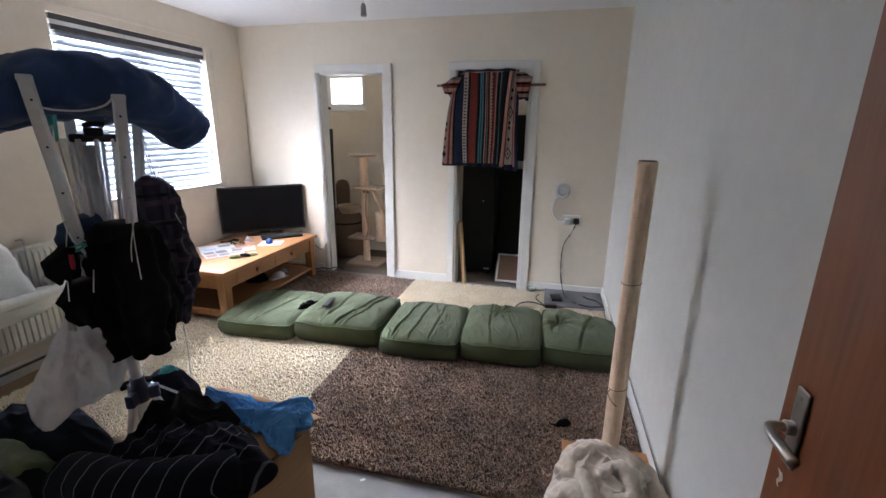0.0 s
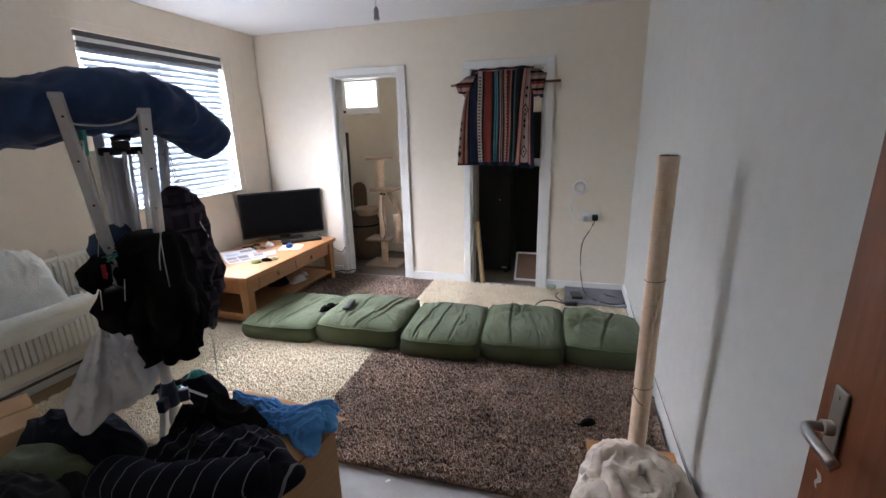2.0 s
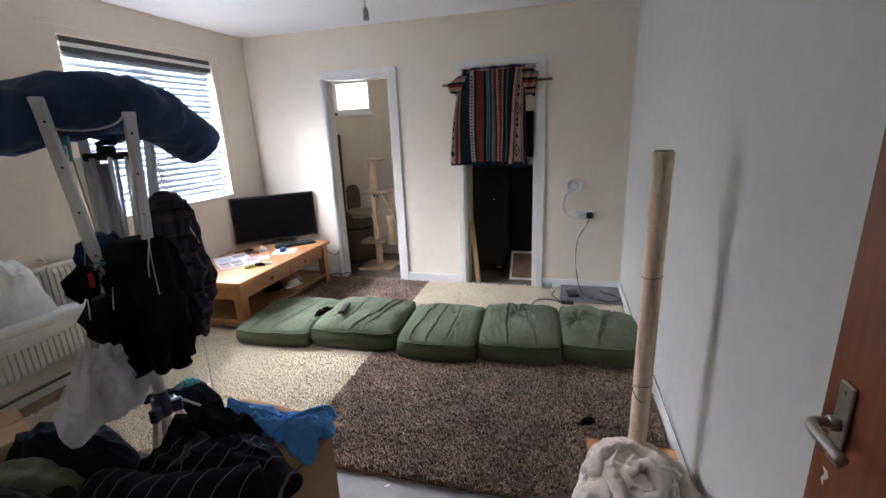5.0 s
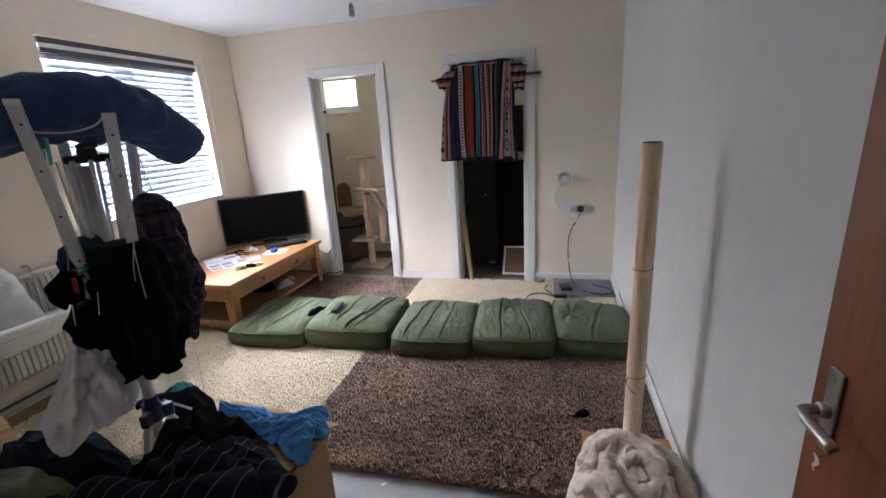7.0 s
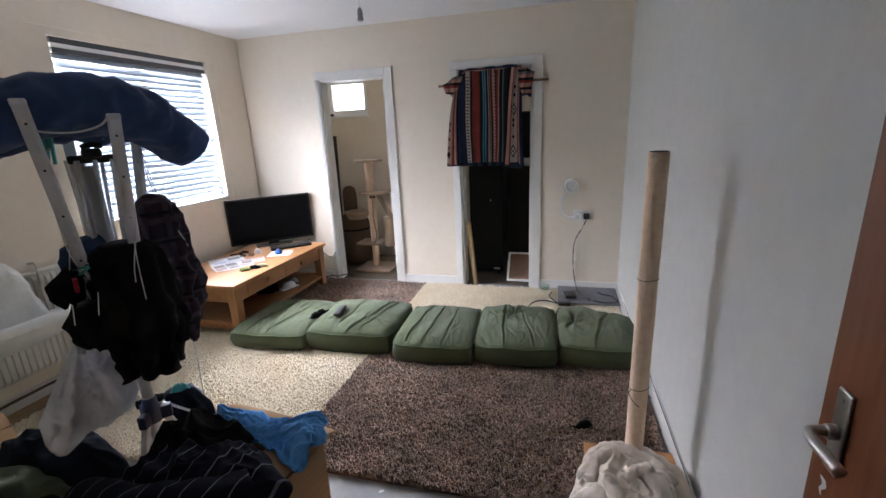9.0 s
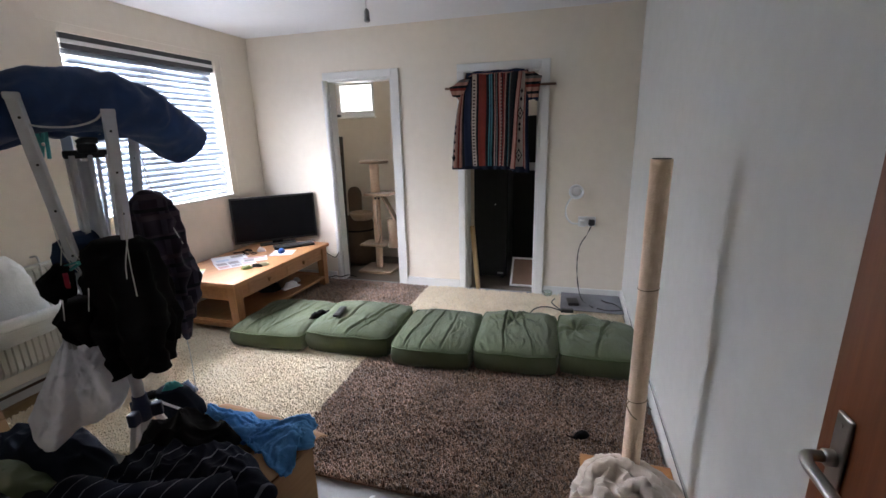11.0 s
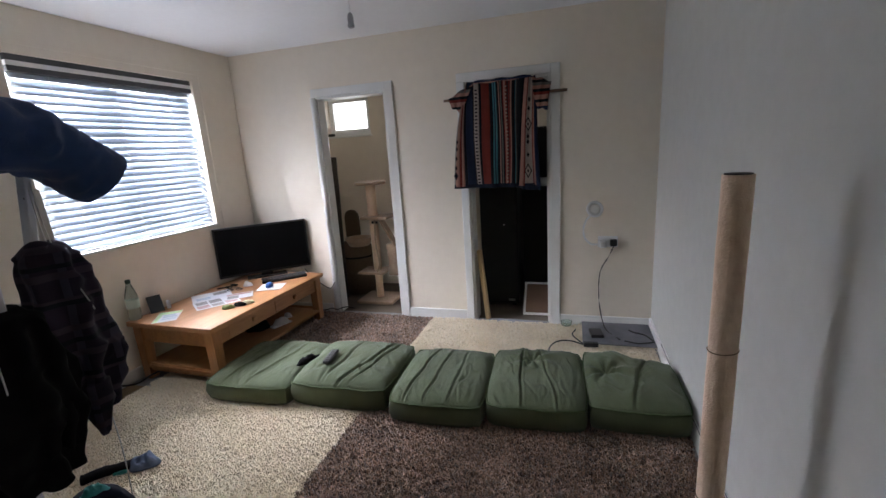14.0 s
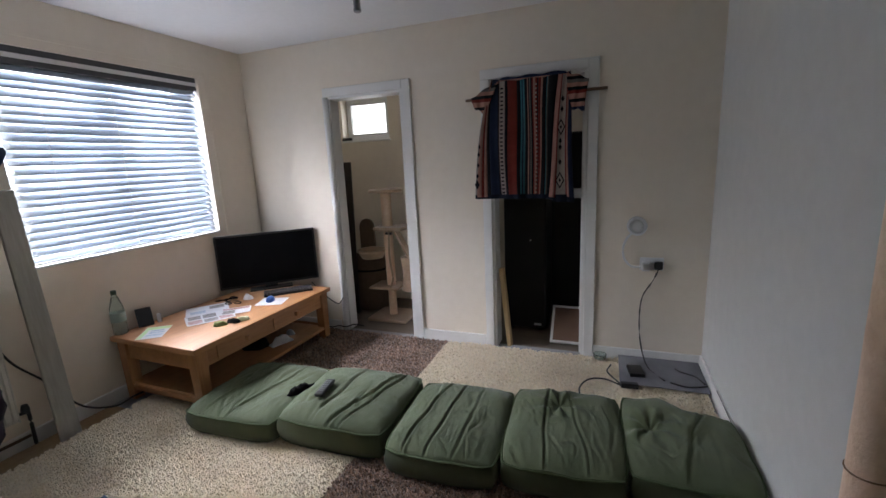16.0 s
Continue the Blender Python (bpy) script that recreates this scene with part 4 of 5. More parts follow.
for v, r in ((0.58, 0.046), (0.15, 0.05)):
    for k, m, lift in ((1, WOOL[CK], 0.0085), (0.72, WOOL[WH], 0.01), (0.26, WOOL[CK], 0.0115)):
        motif(0.845, v, r * k, m, lift)
for v in (0.3, 0.42, 0.47, 0.72, 0.8):
    motif(0.845, v, 0.018, WOOL[CK], 0.0085)
for v in (0.12, 0.2, 0.3, 0.4, 0.47):
    motif(0.022, v, 0.03 if v == 0.12 else 0.016, WOOL[CK], 0.0085)
for k in range(27):
    for uu, m, wide in ((0.268, WOOL[CK], 0.009), (0.621, WOOL[WH], 0.0045)):
        x, y, z = poncho_pt(uu, 0.03 + k * 0.034)
        part("dash", box(x - wide, x + wide, y - 0.0085, y - 0.006, z, z + 0.011), m, po)
SLEEVE = stripes("striped_sleeve_wool", 2, [(0, NV), (.1, PK), (.2, CK), (.28, PK), (.4, RD), (.48, CK), (.56, PK), (.66, GY), (.74, CK), (.82, PK), (.9, NV)], (1.72, 1.98))
def patch(a, b, c, d, bulge):
    """A soft four-cornered piece of cloth."""
    def at(u, v):
        x = (1 - u) * ((1 - v) * a[0] + v * d[0]) + u * ((1 - v) * b[0] + v * c[0])
        z = (1 - u) * ((1 - v) * a[1] + v * d[1]) + u * ((1 - v) * b[1] + v * c[1])
        y = -bulge * math.sin(math.pi * v) - 0.006 * math.sin(14 * u + 5 * v) - 0.004
        return (x, y, z + 0.006 * math.sin(9 * u + 3))
    return sheet(20, 16, at, 0.005)


part("sleeve", patch((0.125, 1.955), (-0.075, 1.862), (-0.055, 1.79), (0.02, 1.745), 0.02), SLEEVE, po, smooth=True)
part("sleeve", patch((0.56, 1.965), (0.70, 1.915), (0.672, 1.72), (0.59, 1.735), 0.03), SLEEVE, po, smooth=True)
part("neck_edge", sheet(40, 3, lambda u, v: (0.13 + 0.43 * u, -0.004 - 0.012 * v, 1.95 + 0.006 * u + 0.018 * v + 0.004 * math.sin(17 * u)), 0.006), SLEEVE, po, smooth=True)
part("loose_corner", sheet(10, 10, lambda u, v: (0.475 + u * 0.12, -0.004 + 0.004 * math.sin(u * 9), 1.135 + v * 0.05), 0.004), NAVYC, po)
tagged(part("hanging_rod", sweep([(-0.125, -0.034, 1.85), (0.34, -0.034, 1.848), (0.812, -0.034, 1.848)], 0.0105, n=10), grain_wood("dark_rod_wood", (0.2, 0.12, 0.07), (0.14, 0.08, 0.045)), smooth=True), "brown wooden rod across the door surround", "rod")
for x in (-0.01, 0.72):
    tagged(part("rod_hook", box(x - 0.008, x + 0.008, -0.046, -0.018, 1.828, 1.838, bevel=0.002), STEEL), "small hook holding the rod", "hook", "rod hooks")

# ---- behind the second doorway ----
kc = thing("tall_black_cabinet", "tall black appliance cabinet with a small white badge", "appliance", 0.207, 0.40, 0)
part("door_panel", box(-0.168, 0.168, -0.025, -0.001, 0.03, 1.72, bevel=0.012), mat("satin_black", (0.012, 0.012, 0.012), (0.018, 0.018, 0.018), rough=0.55), kc)
part("body", box(-0.168, 0.168, 0.0, 0.45, 0.02, 1.73, bevel=0.008), BLACKP, kc)
bpy.data.materials["satin_black"].node_tree.nodes["Principled BSDF"].inputs["Specular IOR Level"].default_value = 0.15
part("badge", box(0.075, 0.135, -0.028, -0.0255, 0.055, 0.075, bevel=0.001), mat("silver_badge", (0.45, 0.45, 0.45), rough=0.4), kc)
part("dot", lathe([(0.006, 0), (0.005, 0.002)], n=10, m=pose(0.05, -0.0255, 0.78, 90, 0, 0)), STEEL, kc)
for sx in (-1, 1):
    part("foot", box(sx * 0.12 - 0.02, sx * 0.12 + 0.02, 0.02, 0.06, 0, 0.02), BLACKP, kc)
fr = thing("fridge_freezer", "black fridge freezer standing behind the doorway", "fridge", 0.68, 0.72, 0)
part("lower_door", box(-0.29, 0.29, -0.05, -0.004, 0.05, 1.08, bevel=0.012), bpy.data.materials["satin_black"], fr)
part("upper_door", box(-0.29, 0.29, -0.05, -0.004, 1.10, 1.62, bevel=0.012), bpy.data.materials["satin_black"], fr)
part("body", box(-0.29, 0.29, 0.0, 0.5, 0.0, 1.63, bevel=0.006), BLACKP, fr)
part("paper_note", box(-0.15, -0.03, -0.0535, -0.051, 1.09, 1.17), PAPER, fr, "white paper note")
pf = thing("framed_board", "white-framed brown board leaning on the floor", "board", 0.56, 0.17, 0.0, 0)
tiltm = pose(0, 0, 0.006, -44, 0, 0)
part("board", box(-0.105, 0.16, -0.004, 0.004, 0.02, 0.30, m=tiltm), mat("brown_felt", (0.2, 0.12, 0.08), (0.15, 0.09, 0.06), rough=1.0), pf)
for b in ((-0.125, -0.105, 0, 0.32), (0.16, 0.18, 0, 0.32), (-0.105, 0.16, 0, 0.02), (-0.105, 0.16, 0.30, 0.32)):
    part("edge_strip", box(b[0], b[1], -0.008, 0.008, b[2], b[3], bevel=0.002, m=tiltm), GLOSSW, pf)
tagged(part("timber_batten", bar((0.145, 0.05, 0.0), (0.086, 0.06, 0.62), 0.045, 0.034, 0.003), PINE), "pale pine batten leaning in the doorway", "batten")

# ---- cat tree and clutter behind the first doorway ----
ct = thing("cat_tree", "beige plush cat tree with platforms, basket and ramp", "cat tree", -1.06, 0.42, 0)
part("base", box(-0.19, 0.2, -0.17, 0.17, 0.0, 0.03, bevel=0.008), CATBEIGE, ct)
part("lower_post", lathe([(0.038, 0.03), (0.038, 0.3)], n=20), SISAL, ct, smooth=True)
part("lower_platform", box(-0.17, 0.12, -0.13, 0.12, 0.3, 0.322, bevel=0.006), CATBEIGE, ct)
part("middle_post", lathe([(0.042, 0.322), (0.043, 0.85)], n=20), SISAL, ct, smooth=True)
part("middle_platform", box(-0.09, 0.19, -0.12, 0.12, 0.85, 0.88, bevel=0.006), CATBEIGE, ct)
part("upper_post", lathe([(0.05, 0.88), (0.046, 1.0), (0.05, 1.19)], n=20), SISAL, ct, smooth=True)
part("top_platform", lathe([(0.15, 1.19), (0.155, 1.2), (0.15, 1.215)], n=32), CATBEIGE, ct)
part("basket", lathe([(0.05, 0.57), (0.1, 0.58), (0.135, 0.64), (0.14, 0.66), (0.12, 0.66), (0.09, 0.6), (0.02, 0.59)], n=28, m=pose(-0.17, -0.02, 0)), CATBEIGE, ct, smooth=True)
part("ramp", bar((0.1, -0.05, 0.86), (0.25, -0.05, 0.58), 0.09, 0.02), CATBEIGE, ct)
part("hanging_tunnel", lathe([(0.055, 0.28), (0.075, 0.29), (0.06, 0.42), (0.075, 0.59), (0.06, 0.6)], n=20, m=pose(0.2, -0.02, 0)), CATBEIGE, ct, smooth=True)
part("toy_rope", sweep([(0.06, -0.1, 0.85), (0.055, -0.11, 0.6), (0.075, -0.11, 0.42), (0.04, -0.11, 0.31)], 0.009, n=8), CATBEIGE, ct, smooth=True)
for x in (0.05, 0.09):
    part("pompom", lathe([(0.002, -0.014), (0.012, -0.007), (0.014, 0), (0.012, 0.007), (0.002, 0.014)], n=12, m=pose(x, -0.125, 0.83)), BLACKC, ct, smooth=True)
sb = thing("scratching_board", "brown arch-topped scratching board leaning at the back", "scratching board", -1.55, 0.86, 0.0, 0)
part("panel", sheet(14, 20, lambda u, v: ((u - 0.5) * 0.17, 0.0, v * (0.88 - 0.085 + math.sqrt(max(0, 0.085 ** 2 - ((u - 0.5) * 0.17) ** 2)))), 0.03), CATBROWN, sb)
part("cloth_band", box(-0.088, 0.088, -0.045, -0.031, 0.02, 0.3, bevel=0.004), BLACKC, sb)
cv = thing("covered_bin", "dark brown cloth-covered bin behind the cat tree", "bin", -1.42, 0.68, 0)
part("bin_body", lathe([(0.17, 0), (0.19, 0.05), (0.185, 0.45), (0.14, 0.56), (0.03, 0.6)], n=28), CATBROWN, cv, smooth=True)
part("bin_band", lathe([(0.188, 0.4), (0.19, 0.41), (0.188, 0.42)], n=28), BLACKC, cv)
tagged(part("dark_plank", bar((-1.49, 0.42, 0.0), (-1.50, 0.5, 1.47), 0.1, 0.022), grain_wood("dark_stained_wood", (0.035, 0.024, 0.018), (0.025, 0.016, 0.012))), "dark stained plank standing inside the doorway", "plank")
tagged(part("window_catch", box(-1.80, -1.69, 0.935, 0.965, 1.692, 1.722, bevel=0.006), BLACKP), "black object lying on the small window's sill", "clutter")
tagged(part("wall_hook", lathe([(0.02, 0), (0.016, 0.01), (0.006, 0.03)], n=14, m=pose(-1.03, 0.95, 1.13, 90, 0, 0)), GLOSSW), "small painted wall knob", "knob")

# ---- sockets, wall light, leads ----
so = thing("wall_socket", "white double wall socket", "socket", 1.115, 0, 0.71)
part("plate", box(-0.073, 0.073, -0.01, -0.001, -0.043, 0.043, bevel=0.004), UPVC, so)
for sx in (-0.038, 0.038):
    part("switch", box(sx - 0.006, sx + 0.006, -0.014, -0.01, 0.012, 0.03, bevel=0.001), UPVC, so)
s2 = thing("wall_socket", "white single wall socket beneath the window", "socket", XL, -1.98, 0.70, 90)
part("plate", box(-0.043, 0.043, -0.01, -0.001, -0.043, 0.043, bevel=0.004), UPVC, s2)
part("plug_body", box(-0.022, 0.022, -0.04, -0.011, -0.03, 0.02, bevel=0.008), BLACKP, s2)
pg = thing("mains_plug", "black mains plug in the wall socket", "plug", 1.155, -0.0105, 0.705)
part("plug_body", box(-0.026, 0.026, -0.035, 0, -0.027, 0.027, bevel=0.009), BLACKP, pg)
pa = thing("usb_adapter", "white mains adapter with chrome face in the socket", "adapter", 1.078, -0.0105, 0.70)
part("adapter_body", box(-0.025, 0.025, -0.045, 0, -0.03, 0.026, bevel=0.006), UPVC, pa)
part("adapter_face", box(-0.016, 0.016, -0.047, -0.0455, -0.02, 0.016, bevel=0.001), STEEL, pa)
wl = thing("ring_light", "white round plug-in lamp on a bent neck", "lamp", 0, 0, 0)
part("neck", sweep([(1.055, -0.04, 0.695), (0.99, -0.045, 0.70), (0.945, -0.045, 0.75), (0.935, -0.045, 0.82), (0.955, -0.05, 0.885), (0.99, -0.055, 0.93)], 0.0075, n=10), UPVC, wl, smooth=True)
part("head", lathe([(0.044, 0.002), (0.05, 0), (0.062, 0.006), (0.064, 0.016), (0.056, 0.024), (0.046, 0.02), (0.044, 0.002)], n=32, m=pose(1.012, -0.03, 0.965, 72, 0, 12)), UPVC, wl, smooth=True)
part("diffuser", lathe([(0.043, 0.006), (0.043, 0.012), (0.02, 0.014)], n=32, m=pose(1.012, -0.03, 0.965, 72, 0, 12)), GLOSSW, wl, "pale round diffuser", smooth=True)
tagged(part("mains_lead", sweep([(1.155, -0.05, 0.685), (1.12, -0.05, 0.6), (1.065, -0.03, 0.48), (1.055, -0.02, 0.3), (1.075, -0.03, 0.12), (1.11, -0.18, 0.05), (1.19, -0.34, 0.05)], 0.0024, n=6, wrinkle=0.004, freq=30), BLACKP), "black mains lead hanging from the plug", "cable")
tagged(part("vinyl_offcut", box(0.93, 1.425, -0.43, -0.022, 0.044, 0.048, bevel=0.001), GREYPANEL), "grey scuffed vinyl sheet laid over the rug", "vinyl sheet")
jb = thing("router_box", "small black box on the grey sheet", "box", 1.03, -0.27, 0.048, 8)
part("shell", box(-0.045, 0.045, -0.065, 0.065, 0, 0.025, bevel=0.005), BLACKP, jb)
jc = thing("junction_box", "black in-line cable block", "box", 0.985, -0.46, 0.04, 5)
part("shell", box(-0.05, 0.05, -0.02, 0.02, 0, 0.03, bevel=0.005), BLACKP, jc)
for cable in ([(1.27, -0.16, 0.052), (1.3, -0.2, 0.053), (1.37, -0.24, 0.053), (1.41, -0.33, 0.053)], [(1.22, -0.36, 0.053), (1.3, -0.39, 0.053), (1.38, -0.37, 0.053), (1.42, -0.35, 0.053)], [(0.94, -0.46, 0.05), (0.86, -0.32, 0.055), (0.88, -0.2, 0.05)], [(0.94, -0.465, 0.05), (0.84, -0.42, 0.055), (0.75, -0.45, 0.055), (0.7, -0.56, 0.05), (0.72, -0.7, 0.05)]):
    tagged(part("loose_lead", sweep(cable, 0.005, n=6), BLACKP), "black lead lying on the floor", "cable", "loose leads on the floor")
tagged(part("glass_dish", lathe([(0.025, 0), (0.04, 0.004), (0.045, 0.035), (0.04, 0.036), (0.035, 0.008)], n=20), PET), "small clear dish at the skirting", "dish").matrix_world = pose(0.81, -0.09, 0.035)

# black strand put in for the shadow line between skirting and wall
tagged(part("skirting_gap_line", sweep([(XR - 0.012, -3.0, 0.109), (XR - 0.012, -2.0, 0.11), (XR - 0.012, -1.2, 0.108), (XR - 0.012, -0.5, 0.109)], 0.0018, n=6), BLACKP), "thin black strand drawn as the dark gap line atop the skirting", "cable")

# ---- pendant lamp holder ----
pe = thing("pendant_lampholder", "bare pendant flex with an empty lampholder", "lampholder", -0.375, -1.015, 0)
part("flex", sweep([(0, 0, H), (0, 0, 2.34), (0, 0, 2.27)], 0.0035, n=8), UPVC, pe)
part("ceiling_rose", lathe([(0.045, H), (0.045, H - 0.012), (0.02, H - 0.025), (0.006, H - 0.03)], n=24), UPVC, pe)
part("holder", lathe([(0.007, 2.275), (0.014, 2.265), (0.0175, 2.25), (0.0175, 2.215), (0.02, 2.212), (0.02, 2.2), (0.014, 2.195)], n=20), mat("grey_bakelite", (0.32, 0.32, 0.33), rough=0.4), pe)

# ---- radiator, its pet bed, pipe ----
ra = thing("radiator", "cream enamel panel radiator beneath the wall", "radiator", XL, -2.47, 0)


def rad_panel():
    bm = bmesh.new()
    n, y0, y1 = 30, -0.5, 0.5
    row = []
    for k in range(n):
        a = y0 + (y1 - y0) * k / n
        w = (y1 - y0) / n
        for q, x in ((0.0, 0.082), (0.3, 0.082), (0.42, 0.094), (0.88, 0.094)):
            row.append((x, a + q * w))
    row.append((0.082, y1))
    lo, hi = 0.22, 0.74
    A = [bm.verts.new((x, y, lo)) for x, y in row]
    B = [bm.verts.new((x, y, hi)) for x, y in row]
    C = [bm.verts.new((0.07, y, lo - 0.03)) for x, y in row]
    D = [bm.verts.new((0.07, y, hi + 0.03)) for x, y in row]
    for k in range(len(row) - 1):
        bm.faces.new((A[k], A[k + 1], B[k + 1], B[k]))
        bm.faces.new((C[k], C[k + 1], A[k + 1], A[k]))
        bm.faces.new((B[k], B[k + 1], D[k + 1], D[k]))
    bmesh.ops.recalc_face_normals(bm, faces=bm.faces[:])
    return bm


part("front_panel", rad_panel(), RADW, ra)
part("core", box(0.03, 0.07, -0.5, 0.5, 0.19, 0.77, bevel=0.004), RADW, ra)
part("top_grille", box(0.025, 0.088, -0.505, 0.505, 0.765, 0.782, bevel=0.004), RADW, ra)
for sy in (-1, 1):
    part("end_cap", box(0.025, 0.088, sy * 0.504 - 0.003, sy * 0.504 + 0.003, 0.19, 0.78, bevel=0.002), RADW, ra)
    part("bracket", box(0.0, 0.03, sy * 0.35 - 0.02, sy * 0.35 + 0.02, 0.3, 0.7), RADW, ra)
part("valve", sweep([(0.05, 0.51, 0.22), (0.05, 0.55, 0.215), (0.05, 0.56, 0.2), (0.05, 0.56, 0.02)], 0.009, n=10), BLACKP, ra, "dark radiator valve and tail", smooth=True)
part("valve_head", lathe([(0.018, 0), (0.02, 0.02), (0.014, 0.045)], n=14, m=pose(0.05, 0.55, 0.215)), BLACKP, ra)
tagged(part("heating_pipe", sweep([(XL + 0.04, -3.6, 0.075), (XL + 0.04, -2.6, 0.075), (XL + 0.04, -1.92, 0.075)], 0.009, n=8), mat("dull_brown_pipe", (0.1, 0.06, 0.035), rough=0.6), smooth=True), "brown heating pipe along the skirting", "pipe")
pb = thing("radiator_pet_bed", "white fleece pet hammock hooked over the radiator", "pet bed", XL + 0.1, -2.5, 0.035)
part("fleece_sling", sheet(30, 24, lambda u, v: (0.005 + v * 0.3, (u - 0.5) * 0.72 * (1 - 0.08 * v), 0.5 + 0.05 * v - 0.1 * math.sin(math.pi * v) * (1 - (2 * u - 1) ** 4) + 0.008 * noise.noise(Vector((u * 6, v * 6, 1)))), 0.03), FLEECE, pb, smooth=True)
part("rim", sweep([(0.0, 0.38, 0.545), (0.14, 0.375, 0.545), (0.26, 0.33, 0.55), (0.315, 0.2, 0.555), (0.325, 0.0, 0.56), (0.315, -0.2, 0.565), (0.26, -0.33, 0.57), (0.0, -0.38, 0.57)], 0.03, n=14, wrinkle=0.004), FLEECE, pb, smooth=True)
part("fleece_back", heap(0.1, 0.27, 0.36, 7.7, fold=0.055, f=8, n=96, power=3.0), FLEECE, pb, smooth=True).matrix_basis = pose(0.1, -0.02, 0.49)
for sy in (-1, 1):
    part("hook", sweep([(0.01, sy * 0.3, 0.54), (0.012, sy * 0.3, 0.7), (0.008, sy * 0.3, 0.795), (-0.05, sy * 0.3, 0.795)], 0.006, n=8), STEEL, pb)

# ---- board leaning on the wall beside the window ----
tagged(part("leaning_board", bar((-1.985, -1.80, 0.0), (-2.105, -1.79, 1.40), 0.1, 0.022, 0.004), GREYB), "weathered grey-green board leaning against the wall", "board")

# ---- rotary clothes airer, folded up, with washing ----
AIR = pose(-0.50, -2.885, 0, 0, 0, 52.3)
ai = thing("clothes_airer", "folded aluminium rotary clothes airer on a tripod", "clothes airer", -0.50, -2.885, 0, 52.3)
part("pole", lathe([(0.019, 0.2), (0.019, 1.42)], n=18), ALU, ai, smooth=True)
part("tripod_hub", lathe([(0.024, 0.5), (0.031, 0.505), (0.031, 0.555), (0.024, 0.575), (0.0225, 0.6)], n=20), NAVYP, ai, "navy plastic hub", smooth=True)
for az in (-7, 113, 233):
    c, s = math.cos(radians(az)), math.sin(radians(az))
    lg = part("tripod_leg", bar((0.035 * c, 0.035 * s, 0.53), (0.22 * c, 0.22 * s, 0.012), 0.022, 0.022), ALU, ai)
    part("leg_foot", lathe([(0.018, 0), (0.018, 0.03), (0.013, 0.035)], n=12, m=pose(0.22 * c, 0.22 * s, 0)), NAVYP, lg)
    part("brace", bar((0.03 * c, 0.03 * s, 0.3), (0.125 * c, 0.125 * s, 0.262), 0.016, 0.006), ALU, ai)
    part("leg_clip", box(0.025, 0.062, -0.014, 0.014, 0.505, 0.555, bevel=0.005, m=pose(0, 0, 0, 0, 0, az)), NAVYP, ai)
part("brace_ring", lathe([(0.028, 0.28), (0.032, 0.285), (0.032, 0.32), (0.026, 0.325)], n=18), NAVYP, ai)
part("arm_hub", lathe([(0.03, 0.76), (0.042, 0.77), (0.042, 0.82), (0.03, 0.83)], n=20), NAVYP, ai)
tops = [((-0.105, -0.175), (-0.045, -0.04)), ((0.085, -0.19), (0.045, -0.05)), ((0.15, 0.1), (0.07, 0.03)), ((-0.04, 0.2), (-0.05, 0.05))]
for (x, y), (xb, yb) in tops:
    zt = 1.56 if x == 0.085 else 1.6
    a = part("arm", bar((xb, yb, 0.79), (x, y, zt), 0.03, 0.018), ALU, ai, "satin aluminium arm with rivets")
    for q in (0.45, 0.62, 0.78, 0.93):
        px, py, pz = xb + (x - xb) * q, yb + (y - yb) * q, 0.79 + (zt - 0.79) * q
        part("rivet", lathe([(0.0035, -0.0125), (0.0035, 0.0125)], n=8, m=pose(px, py, pz, 90, 0, 0)), BLACKP, a)
    part("arm_cap", box(x - 0.017, x + 0.017, y - 0.012, y + 0.012, zt - 0.012, zt + 0.006, bevel=0.004), ALU, ai)
for k in range(7):
    an = 2 * math.pi * k / 7 + 0.3
    part("stay", bar((-0.01 + 0.035 * math.cos(an), 0.03 * math.sin(an), 0.85), (0.014 + 0.055 * math.cos(an), 0.04 * math.sin(an), 1.44), 0.02, 0.007), ALU, ai)
part("slider_clamp", box((-0.048, 0.08, -0.02, 0.02, 1.43, 1.455), (-0.01, 0.04, -0.03, 0.03, 1.445, 1.475), bevel=0.006), BLACKP, ai, "black clamp")
part("clamp_grip", sweep([(-0.005, -0.02, 1.478), (0.015, -0.03, 1.485), (0.045, -0.03, 1.482)], 0.009, n=8), BLACKP, ai)
g = random.Random(4)
for (x0, y0), (x1, y1), h0, h1, sag in (((-0.1, -0.1), (-0.06, -0.15), 1.3, 1.1, 0.02), ((-0.08, -0.1), (-0.02, -0.17), 1.25, 1.12, 0.02), ((0.07, -0.18), (0.06, -0.2), 1.3, 1.02, 0.02), ((0.14, 0.09), (0.2, 0.0), 1.5, 1.12, 0.01), ((0.145, 0.09), (0.22, 0.0), 1.5, 1.12, 0.01), ((-0.09, -0.09), (-0.12, -0.17), 1.2, 0.98, 0.0), ((-0.07, -0.08), (-0.06, -0.19), 1.2, 1.0, 0.0), ((-0.03, 0.1), (0.08, 0.0), 1.54, 1.52, 0.03), ((0.17, 0.16), (0.18, 0.16), 0.9, 0.4, 0.0), ((0.08, -0.19), (0.045, -0.2), 1.25, 1.08, 0.03)):
    part("line_cord", sweep([(x0, y0, h0), ((x0 + x1) / 2 + g.uniform(-0.02, 0.02), (y0 + y1) / 2 - 0.01, (h0 + h1) / 2 - sag), (x1, y1, h1)], 0.0017, n=6), CORD, ai)


def garment(name, label, cat="garment"):
    o = thing(name, label, cat)
    o.matrix_world = AIR.copy()
    return o


